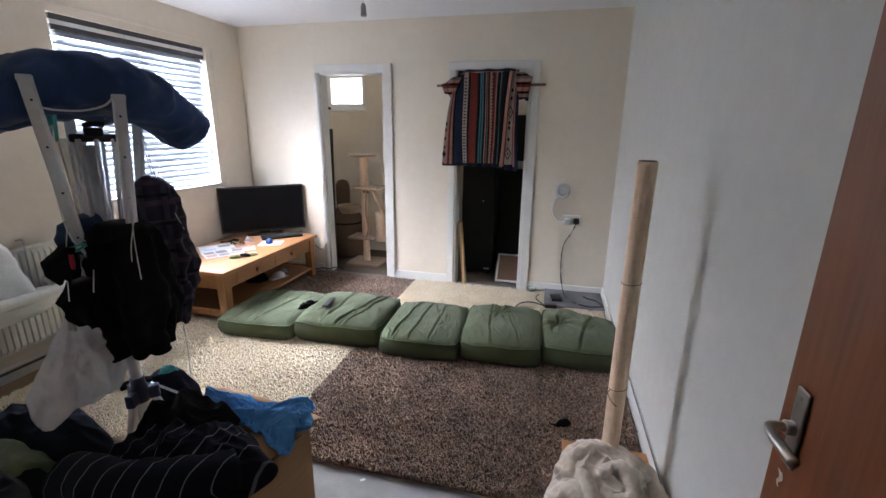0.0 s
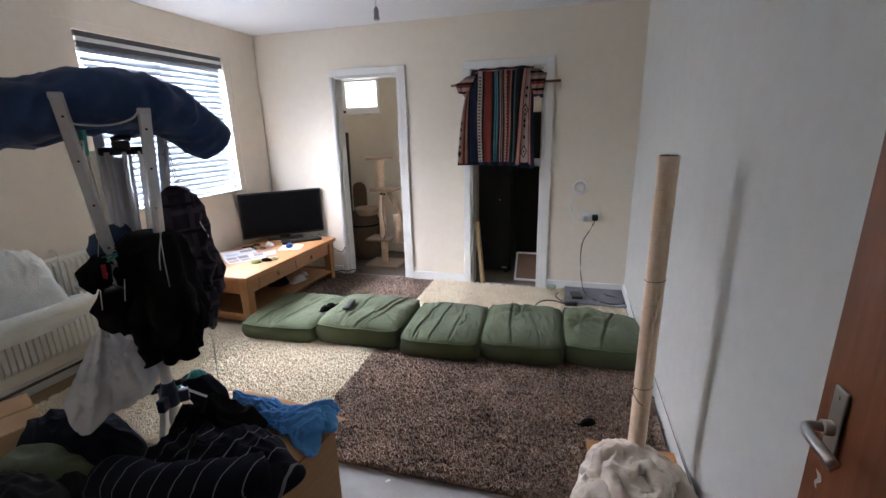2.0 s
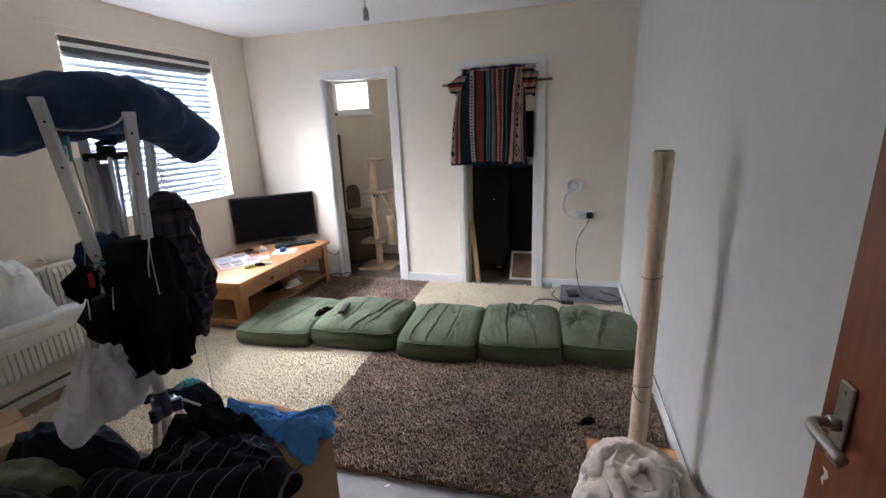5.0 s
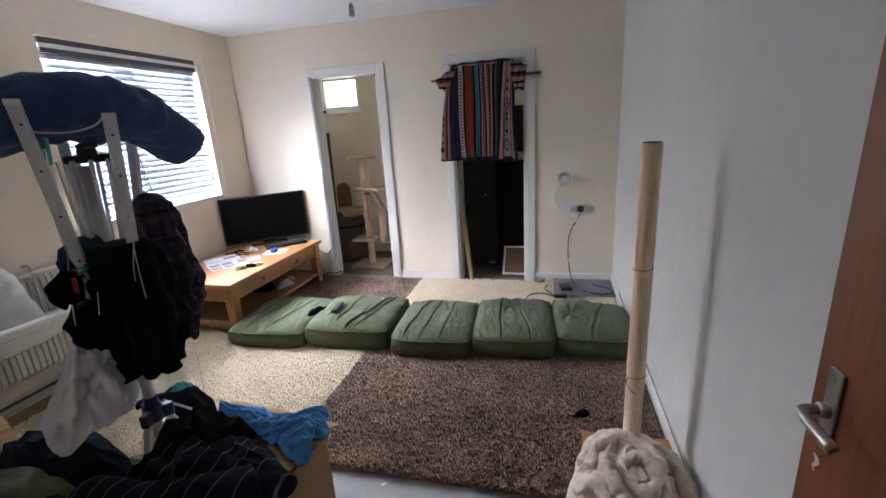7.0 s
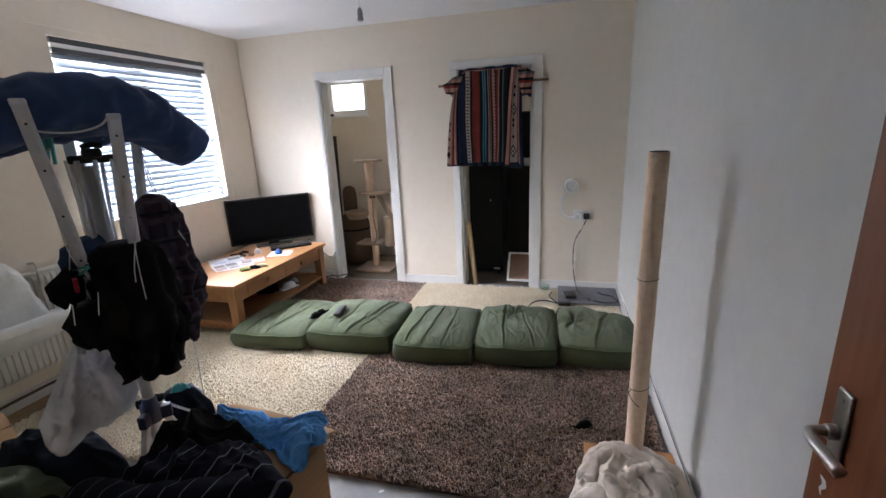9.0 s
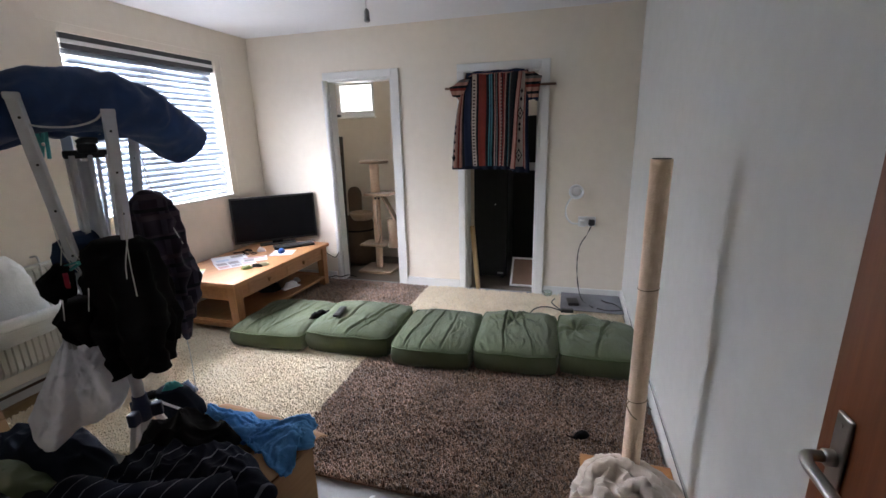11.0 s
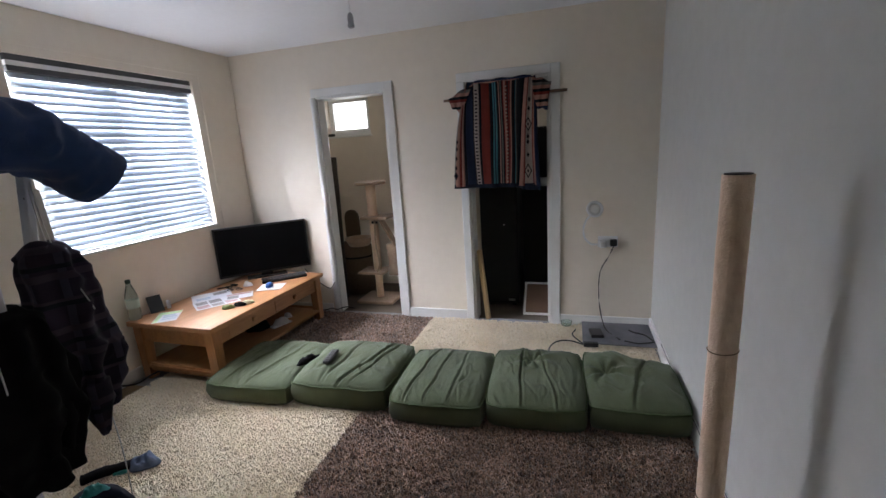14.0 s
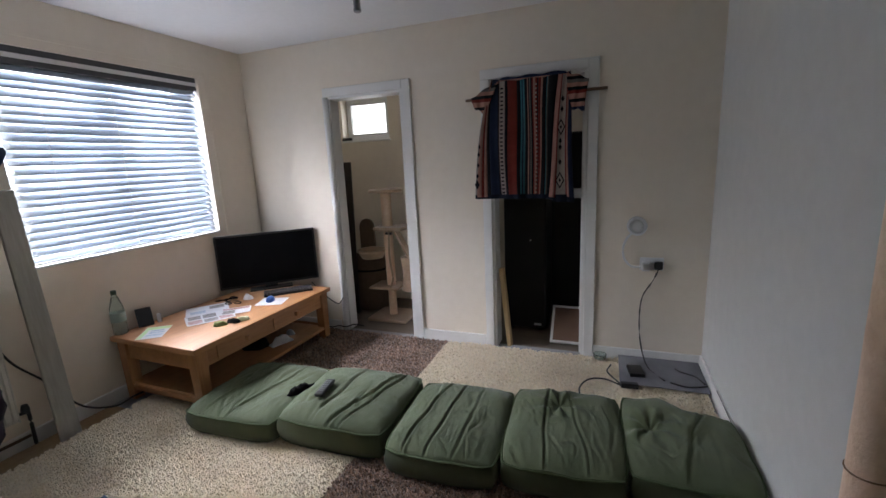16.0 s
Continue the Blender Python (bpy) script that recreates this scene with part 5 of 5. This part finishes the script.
je = garment("jeans", "dark blue denim jeans draped over the airer's top", "jeans")
part("leg", sweep([(-0.46, -0.07, 1.44), (-0.36, -0.07, 1.5), (-0.25, -0.07, 1.55), (-0.1, -0.08, 1.585), (0.03, -0.07, 1.597), (0.12, -0.04, 1.585), (0.2, 0.02, 1.545), (0.265, 0.065, 1.485), (0.292, 0.085, 1.455)], lambda s: 0.078 - 0.012 * max(0, 2 * s - 1), n=44, steps=16, squash=1.1, wrinkle=0.017, freq=13), DENIM, je, smooth=True)
part("leg", sweep([(-0.5, 0.04, 1.43), (-0.35, 0.05, 1.5), (-0.18, 0.07, 1.555), (0.0, 0.07, 1.575), (0.13, 0.08, 1.56), (0.22, 0.1, 1.505), (0.28, 0.11, 1.462)], lambda s: 0.076 - 0.016 * abs(2 * s - 1), n=44, steps=16, squash=1.1, wrinkle=0.018, seed=4, freq=12), DENIM, je, smooth=True)
part("waistband", hanging([(1.58, -0.2, -0.02, 0.15, 0.1), (1.54, -0.22, -0.02, 0.17, 0.11), (1.495, -0.25, -0.02, 0.16, 0.1), (1.465, -0.28, -0.02, 0.1, 0.06)], 2.0, fold=0.012, rows=18, crumple=0.008), DENIM, je, smooth=True)
part("drawstring", sweep([(0.075, -0.19, 1.56), (0.05, -0.185, 1.535), (0.0, -0.175, 1.52), (-0.06, -0.17, 1.52), (-0.1, -0.17, 1.53)], 0.003, n=6), CORD, je, "white drawstring")

bl = garment("black_shirt", "black shirt bunched up hanging on the airer", "shirt")
part("shirt_body", hanging([(1.18, 0.035, -0.1, 0.045, 0.05), (1.14, 0.035, -0.1, 0.08, 0.075), (1.03, 0.035, -0.1, 0.09, 0.09), (0.9, 0.04, -0.1, 0.095, 0.09), (0.81, 0.03, -0.09, 0.075, 0.075), (0.725, 0.035, -0.08, 0.055, 0.055)], 1.0, fold=0.022, n=90, rows=64, crumple=0.026), BLACKC, bl, smooth=True)
part("sleeve", hanging([(1.08, 0.09, -0.06, 0.04, 0.05), (0.98, 0.11, -0.05, 0.05, 0.05), (0.89, 0.11, -0.11, 0.045, 0.045), (0.83, 0.108, -0.13, 0.026, 0.03)], 3.0, fold=0.012, rows=24, n=36, crumple=0.016), BLACKC, bl, smooth=True)
part("sleeve", hanging([(1.02, -0.08, -0.12, 0.03, 0.04), (0.96, -0.1, -0.12, 0.042, 0.05), (0.91, -0.095, -0.11, 0.036, 0.04), (0.87, -0.08, -0.1, 0.02, 0.03)], 5.0, fold=0.012, rows=24, n=36, crumple=0.014), BLACKC, bl, smooth=True)
hd = garment("dark_hood", "small black hood pegged at the side", "hood")
part("hood", hanging([(1.13, -0.1, -0.12, 0.015, 0.03), (1.09, -0.118, -0.12, 0.036, 0.04), (1.05, -0.12, -0.12, 0.034, 0.035), (1.03, -0.115, -0.12, 0.018, 0.02)], 6.0, fold=0.006, rows=20, n=32), BLACKC, hd, smooth=True)
nv = garment("navy_top", "navy top bundled near the airer's hub", "top")
part("body", hanging([(1.2, -0.05, -0.02, 0.025, 0.04), (1.18, -0.06, -0.03, 0.05, 0.05), (1.14, -0.07, -0.04, 0.052, 0.05), (1.1, -0.07, -0.06, 0.035, 0.04)], 8.0, fold=0.01, rows=20, n=36), mat("blue_cotton", (0.03, 0.06, 0.13), (0.02, 0.04, 0.09), rough=1, bump=0.3, bscale=200), nv, smooth=True)
PLAID = mat("dark_plaid_flannel", (0.034, 0.022, 0.042), (0.016, 0.012, 0.022), rough=1, bump=0.3, bscale=250, sheen=0.06)
pnn, pll = PLAID.node_tree.nodes, PLAID.node_tree.links
prev = pnn["Principled BSDF"].inputs["Base Color"].links[0].from_socket
for ax, cc in ((0, (0.06, 0.048, 0.075, 1)), (2, (0.065, 0.045, 0.065, 1)), (2, (0.012, 0.012, 0.02, 1))):
    tcn, sp, md, gt, mx = pnn.new("ShaderNodeTexCoord"), pnn.new("ShaderNodeSeparateXYZ"), pnn.new("ShaderNodeMath"), pnn.new("ShaderNodeMath"), pnn.new("ShaderNodeMix")
    md.operation, gt.operation, mx.data_type = "PINGPONG", "GREATER_THAN", "RGBA"
    md.inputs[1].default_value, gt.inputs[1].default_value = (0.035, 0.026) if cc[0] > 0.02 else (0.05, 0.044)
    mx.inputs["B"].default_value = cc
    pll.new(tcn.outputs["Object"], sp.inputs[0])
    pll.new(sp.outputs[ax], md.inputs[0])
    pll.new(md.outputs[0], gt.inputs[0])
    pll.new(gt.outputs[0], mx.inputs["Factor"])
    pll.new(prev, mx.inputs["A"])
    prev = mx.outputs["Result"]
pll.new(prev, pnn["Principled BSDF"].inputs["Base Color"])
co = garment("plaid_shirt", "dark purple plaid shirt hanging on the airer", "shirt")
part("shirt_body", hanging([(1.3, 0.135, 0.06, 0.025, 0.035), (1.265, 0.145, 0.06, 0.05, 0.055), (1.14, 0.15, 0.07, 0.066, 0.075), (1.0, 0.165, 0.07, 0.072, 0.08), (0.9, 0.155, 0.055, 0.06, 0.07), (0.82, 0.15, 0.05, 0.036, 0.05)], 2.0, fold=0.022, n=84, rows=60, crumple=0.024), PLAID, co, smooth=True)
part("cuff", hanging([(1.03, 0.21, 0.07, 0.025, 0.03), (0.99, 0.22, 0.07, 0.03, 0.03), (0.95, 0.21, 0.07, 0.02, 0.025)], 2.5, fold=0.006, rows=10, n=24), PLAID, co, smooth=True)
part("shirt_tail", hanging([(0.92, 0.175, 0.0, 0.036, 0.035), (0.85, 0.18, -0.008, 0.026, 0.03), (0.775, 0.179, -0.016, 0.005, 0.007)], 5.5, fold=0.006, rows=12, n=24), PLAID, co, smooth=True)
part("collar", sweep([(0.095, 0.03, 1.27), (0.13, 0.02, 1.3), (0.17, 0.04, 1.285)], 0.016, n=12, wrinkle=0.004), PLAID, co, smooth=True)
wt = garment("white_cloth", "thin white cotton cloth hanging low from a peg", "cloth")


def white_pt(u, v):
    """The cloth fans out below its peg; v = 0 at the peg."""
    ex = float(np.interp(u, (0, 0.2, 0.4, 0.75, 1), (-0.155, -0.125, -0.04, 0.1, 0.175)))
    ez = float(np.interp(u, (0, 0.2, 0.4, 0.75, 1), (-0.31, -0.40, -0.385, -0.275, -0.2)))
    w = v * (1 - 0.12 * (1 - v) * math.sin(math.pi * u))
    y = 0.04 * v * math.sin(u * 15 + 1.5 * v) + 0.018 * v * math.sin(u * 31 + 2) + 0.022 * ridge(ex * v * 3, 0.3, ez * v * 2, 6, 4) + 0.012 * ridge(ex * v * 2 + v, 0.6, ez * v * 3, 11, 9) - 0.05 * v * u
    return (-0.14 + ex * w + 0.03 * (u - 0.5), y + 0.01, 0.87 + 0.93 * ez * w + 0.01 * noise.noise(Vector((u * 5, v * 5, 2))))


part("cloth", sheet(70, 50, white_pt, 0.0025), WHITEC, wt, smooth=True)


def peg(x, y, z, m, lab, rz=0, rx=0):
    q = thing("clothes_peg", lab, "peg", group="clothes pegs")
    q.matrix_world = AIR @ pose(x, y, z, rx, 0, rz)
    for s in (-1, 1):
        part("jaw", box(-0.006, 0.006, s * 0.006 - 0.0025, s * 0.006 + 0.0025, -0.04, 0.035, bevel=0.0015, m=pose(0, 0, 0, s * 5, 0, 0)), m, q)
    part("spring", lathe([(0.005, -0.007), (0.005, 0.007)], n=10, m=pose(0, 0, 0.0, 0, 90, 0)), STEEL, q)


peg(-0.088, -0.07, 1.49, TEAL, "teal plastic clothes peg on the airer", 20)
peg(-0.074, -0.075, 1.475, TEAL, "teal plastic clothes peg on the airer", 60, 10)
peg(-0.073, -0.16, 1.135, TEAL, "teal plastic clothes peg over dark washing", 30, 70)
peg(-0.096, -0.15, 1.085, RED, "red plastic clothes peg over dark washing", 10, 30)
peg(-0.14, 0.0, 0.865, STEEL, "steel clothes peg holding white cloth", 40)

# bag slung on the tripod, straps lying on the rug
bg = garment("peg_bag", "navy cloth peg bag slung on the tripod", "bag")
part("bag_body", hanging([(0.535, 0.09, 0.1, 0.03, 0.03), (0.5, 0.11, 0.1, 0.055, 0.05), (0.44, 0.125, 0.1, 0.065, 0.06), (0.38, 0.14, 0.1, 0.05, 0.05)], 9.0, fold=0.012, rows=20, n=36), NAVYC, bg, smooth=True)
part("strap", bar((0.04, 0.04, 0.54), (0.17, 0.04, 0.415), 0.022, 0.004), ALU, bg)
part("teal_pegs", heap(0.04, 0.025, 0.022, 3.0, fold=0.02, f=26, n=24), TEAL, bg).matrix_basis = pose(0.1, 0.1, 0.525)
hb = thing("harness_strap", "black webbing strap with grey-blue cloth on the cream rug", "strap", -1.26, -2.2, 0.035, 33)
part("webbing", sweep([(-0.16, -0.03, 0.012), (-0.08, -0.01, 0.02), (0.0, 0.0, 0.02), (0.07, 0.01, 0.025)], lambda s: 0.02, n=12, squash=1.4, wrinkle=0.006, freq=22), BLACKC, hb, smooth=True)
part("cloth_end", heap(0.07, 0.05, 0.045, 1.3, fold=0.03, f=18, n=32), mat("grey_blue_cloth", (0.16, 0.21, 0.32), (0.06, 0.08, 0.14), scale=20, rough=0.9), hb, smooth=True).matrix_basis = pose(0.1, 0.0, 0)
part("teal_clip", box(-0.03, 0.03, -0.035, -0.015, 0.0, 0.018, bevel=0.004), TEAL, hb)

# ---- carton with clothes on it ----
cx = thing("open_carton", "open brown cardboard carton with bent flaps", "carton", -0.112, -3.03, 0, -8.5)
W2, D2, HC = 0.25, 0.225, 0.485
for b in ((-W2, -W2 + 0.006, -D2, D2), (W2 - 0.006, W2, -D2, D2), (-W2 + 0.006, W2 - 0.006, -D2, -D2 + 0.006), (-W2 + 0.006, W2 - 0.006, D2 - 0.006, D2)):
    part("side", box(b[0], b[1], b[2], b[3], 0.001, HC, bevel=0.002, seg=1), CARD, cx)
part("bottom", box(-W2 + 0.006, W2 - 0.006, -D2 + 0.006, D2 - 0.006, 0.001, 0.007), CARD, cx)
part("flap", sheet(10, 8, lambda u, v: (W2 - 0.003 - v * 0.16 + 0.02 * v * v, -D2 + u * 2 * D2, HC + 0.025 * math.sin(2.6 * v) + 0.012 * math.sin(3.1 * u)), 0.005), CARD, cx)
part("flap", sheet(10, 8, lambda u, v: (-W2 + 0.01 + u * (2 * W2 - 0.02), D2 - 0.003 + v * 0.09, HC + 0.025 * v - 0.05 * v * v + 0.01 * math.sin(3 * u)), 0.005), CARD, cx)
part("flap", sheet(10, 8, lambda u, v: (-W2 + 0.01 + u * (2 * W2 - 0.02), -D2 + 0.003 + v * 0.14, HC + 0.012 * v), 0.005), CARD, cx)
part("flap", sheet(6, 6, lambda u, v: (W2 - 0.07 + 0.05 * u * (1 - 0.7 * v), D2 - 0.002 + 0.02 * v, HC - 0.01 + 0.09 * v), 0.004), CARD, cx)
part("tape", sheet(8, 3, lambda u, v: (W2 + 0.0012, -D2 * 0.9 + u * 0.2, HC - 0.035 + v * 0.04), 0.0006), TAPE, cx)
pins = []
for k in range(15):
    pins += [(k / 15 + (0.001 if k else 0), (0.0045, 0.0055, 0.013)), ((k + 0.94) / 15, (0.12, 0.125, 0.15))]
PIN = stripes("navy_pinstripe", 0, pins, (-0.42, 0.42), bump=0.3)
sp_ = thing("pinstripe_trousers", "navy pinstriped trousers heaped on the carton", "trousers", -0.085, -3.125, HC + 0.01, 6)
part("heap_body", heap(0.27, 0.19, 0.09, 2.0, fold=0.042, f=9, n=120, power=2.6), PIN, sp_, smooth=True)
part("leg", sweep([(-0.25, -0.1, 0.045), (-0.09, -0.13, 0.07), (0.1, -0.11, 0.075), (0.19, -0.02, 0.06)], lambda s: 0.05, n=22, squash=1.3, wrinkle=0.014, freq=12), PIN, sp_, smooth=True)
tagged(part("black_jumper", heap(0.16, 0.09, 0.09, 6.0, fold=0.045, f=10, n=96), BLACKC, smooth=True), "black jumper thrown on the carton", "jumper").matrix_world = pose(-0.19, -2.985, HC + 0.035, 0, 0, 10)
bc = thing("blue_top", "bright blue crumpled top over the carton's edge", "top", -0.03, -2.865, HC + 0.01, -7)


def blue_pt(u, v):
    x = -0.215 + 0.43 * u + 0.02 * noise.noise(Vector((v * 3, u * 3, 1)))
    wide = 0.032 + 0.05 * u
    y = 0.03 - wide * 2 * v + 0.03 * u + 0.03 * noise.noise(Vector((u * 5, 2, v)))
    z = 0.024 + 0.03 * math.sin(math.pi * min(1, v * 1.1)) + 0.045 * math.exp(-((u - 0.88) / 0.12) ** 2) * (1 - v) - 0.04 * max(0, u - 0.72) / 0.28 * max(0, v - 0.6) / 0.4
    a = u * 0.9 + 0.35 * v + 0.1 * noise.noise(Vector((u * 4, v * 4, 6)))
    z += 0.02 * ridge(a * 2.2, v * 0.35, 0, 5, 3) + 0.009 * ridge(a * 3, v * 0.8, 1, 9, 8)
    return (x, y, max(z, 0.006 if v < 0.75 else z))


part("folds", sheet(140, 56, blue_pt, 0.004), BLUEC, bc, smooth=True)
part("sleeve", sweep([(0.1, 0.03, 0.035), (0.14, 0.035, 0.05), (0.185, 0.02, 0.06), (0.21, -0.01, 0.03)], lambda s: 0.022, n=40, steps=14, squash=1.3, wrinkle=0.012, freq=26), BLUEC, bc, smooth=True)

# ---- dark heap and second carton beside it ----
dh = thing("clothes_heap", "dark heap of clothes with an olive cushion in it", "clothes heap", -0.70, -3.26, 0)
part("lower_layer", heap(0.27, 0.26, 0.40, 11.0, fold=0.04, f=5, n=64, power=4.5), BLACKC, dh, smooth=True)
part("olive_pad", heap(0.24, 0.1, 0.1, 12.0, fold=0.018, f=7, n=72, power=3), GREEN, dh, "olive green cushion edge", smooth=True).matrix_basis = pose(-0.08, 0.10, 0.345)
part("upper_layer", heap(0.3, 0.12, 0.14, 13.0, fold=0.05, f=9, n=96, power=2.6), NAVYC, dh, smooth=True).matrix_basis = pose(-0.09, 0.22, 0.34)
part("front_layer", heap(0.28, 0.17, 0.11, 14.0, fold=0.045, f=9, n=96, power=2.8), BLACKC, dh, smooth=True).matrix_basis = pose(0.0, -0.1, 0.365)
c2 = thing("closed_carton", "plain brown cardboard carton, closed", "carton", -1.11, -2.96, 0, -21.7)
part("carton_body", box(-0.32, 0, -0.36, 0, 0.001, 0.372, bevel=0.003), CARD, c2)
part("lid_flap", box(-0.32, -0.163, -0.36, 0, 0.373, 0.378, bevel=0.001), CARD, c2)
part("lid_flap", box(-0.157, 0, -0.36, 0, 0.373, 0.378, bevel=0.001), CARD, c2)

# ---- tall scratching post with blanket ----
st = thing("scratching_post", "tall beige carpet-wrapped scratching post on a board", "scratching post", 1.238, -2.29, 0)
part("base_board", box(-0.185, 0.19, -0.2, 0.16, 0.036, 0.058, bevel=0.004), mat("orange_pine_board", (0.5, 0.24, 0.09), (0.42, 0.19, 0.07), rough=0.5), st)


def post_shape():
    bm = bmesh.new()
    n, rows = 28, 60
    rings = []
    for i in range(rows + 1):
        z = 0.058 + (1.378 - 0.058) * i / rows
        r = 0.0345 + 0.0012 * noise.noise(Vector((0, 0, z * 6)))
        rings.append([bm.verts.new((math.cos(2 * math.pi * k / n) * (r + 0.001 * noise.noise(Vector((math.cos(k), math.sin(k), z * 20)))), math.sin(2 * math.pi * k / n) * r, z)) for k in range(n)])
    for a, b in zip(rings, rings[1:]):
        for k in range(n):
            bm.faces.new((a[k], a[(k + 1) % n], b[(k + 1) % n], b[k]))
    bm.faces.new(rings[0][::-1])
    bm.faces.new(rings[-1])
    return bm


part("post", post_shape(), SISAL, st, smooth=True)
part("top_cap", lathe([(0.030, 1.3785), (0.030, 1.381), (0.005, 1.3815)], n=24), mat("dark_core", (0.05, 0.04, 0.035), rough=0.9), st)
for z, tl in ((0.925, 0.004), (0.475, 0.006)):
    part("seam_cord", sweep([(0.0352 * math.cos(a), 0.0352 * math.sin(a), z + tl * math.cos(a)) for a in [2 * math.pi * k / 20 for k in range(21)]], 0.0016, n=5, steps=1), ROPE, st)
part("loose_cord", sweep([(-0.03, -0.018, 0.47), (-0.036, -0.01, 0.445), (-0.02, -0.032, 0.42), (0.0, -0.036, 0.405)], 0.002, n=5), ROPE, st)
bk = thing("blanket", "beige fleece blanket bundled round the post's foot", "blanket", 1.205, -2.45, 0.03)
part("fold_body", heap(0.225, 0.24, 0.165, 21.0, fold=0.04, f=10, n=160, power=2.6), BEIGEB, bk, smooth=True)
for c, r, sd in (([(-0.17, 0.02, 0.09), (-0.1, 0.15, 0.115), (0.03, 0.18, 0.115), (0.15, 0.11, 0.11), (0.195, -0.02, 0.1), (0.2, -0.16, 0.08)], 0.036, 1), ([(-0.15, -0.03, 0.135), (-0.1, 0.06, 0.16), (0.0, 0.1, 0.165), (0.09, 0.06, 0.155), (0.13, -0.05, 0.135)], 0.036, 2), ([(0.16, 0.04, 0.12), (0.1, 0.0, 0.165), (0.09, -0.09, 0.15), (0.13, -0.16, 0.11)], 0.03, 6), ([(-0.09, -0.02, 0.165), (-0.08, -0.09, 0.16), (-0.04, -0.16, 0.125), (-0.05, -0.22, 0.08)], 0.028, 7), ([(-0.03, -0.06, 0.18), (0.04, -0.02, 0.205), (0.08, -0.08, 0.17), (0.03, -0.13, 0.15), (-0.03, -0.1, 0.17)], 0.03, 3), ([(-0.2, -0.08, 0.06), (-0.12, -0.1, 0.13), (-0.08, -0.18, 0.1)], 0.032, 4)):
    part("roll", sweep(c, lambda s: r * (1 - 0.35 * abs(2 * s - 1)), n=30, steps=14, wrinkle=0.012, seed=sd, freq=24), BEIGEB, bk, smooth=True)
mo = thing("toy_mouse", "small black toy lying on the brown rug", "toy", 1.065, -1.985, 0.035, 35)
part("toy_body", heap(0.05, 0.022, 0.03, 4.0, fold=0.006, f=20, n=24, power=2.4), BLACKC, mo, smooth=True)
part("tail", sweep([(-0.045, 0, 0.01), (-0.065, 0.01, 0.012), (-0.075, 0.02, 0.02)], 0.003, n=6), BLACKC, mo)
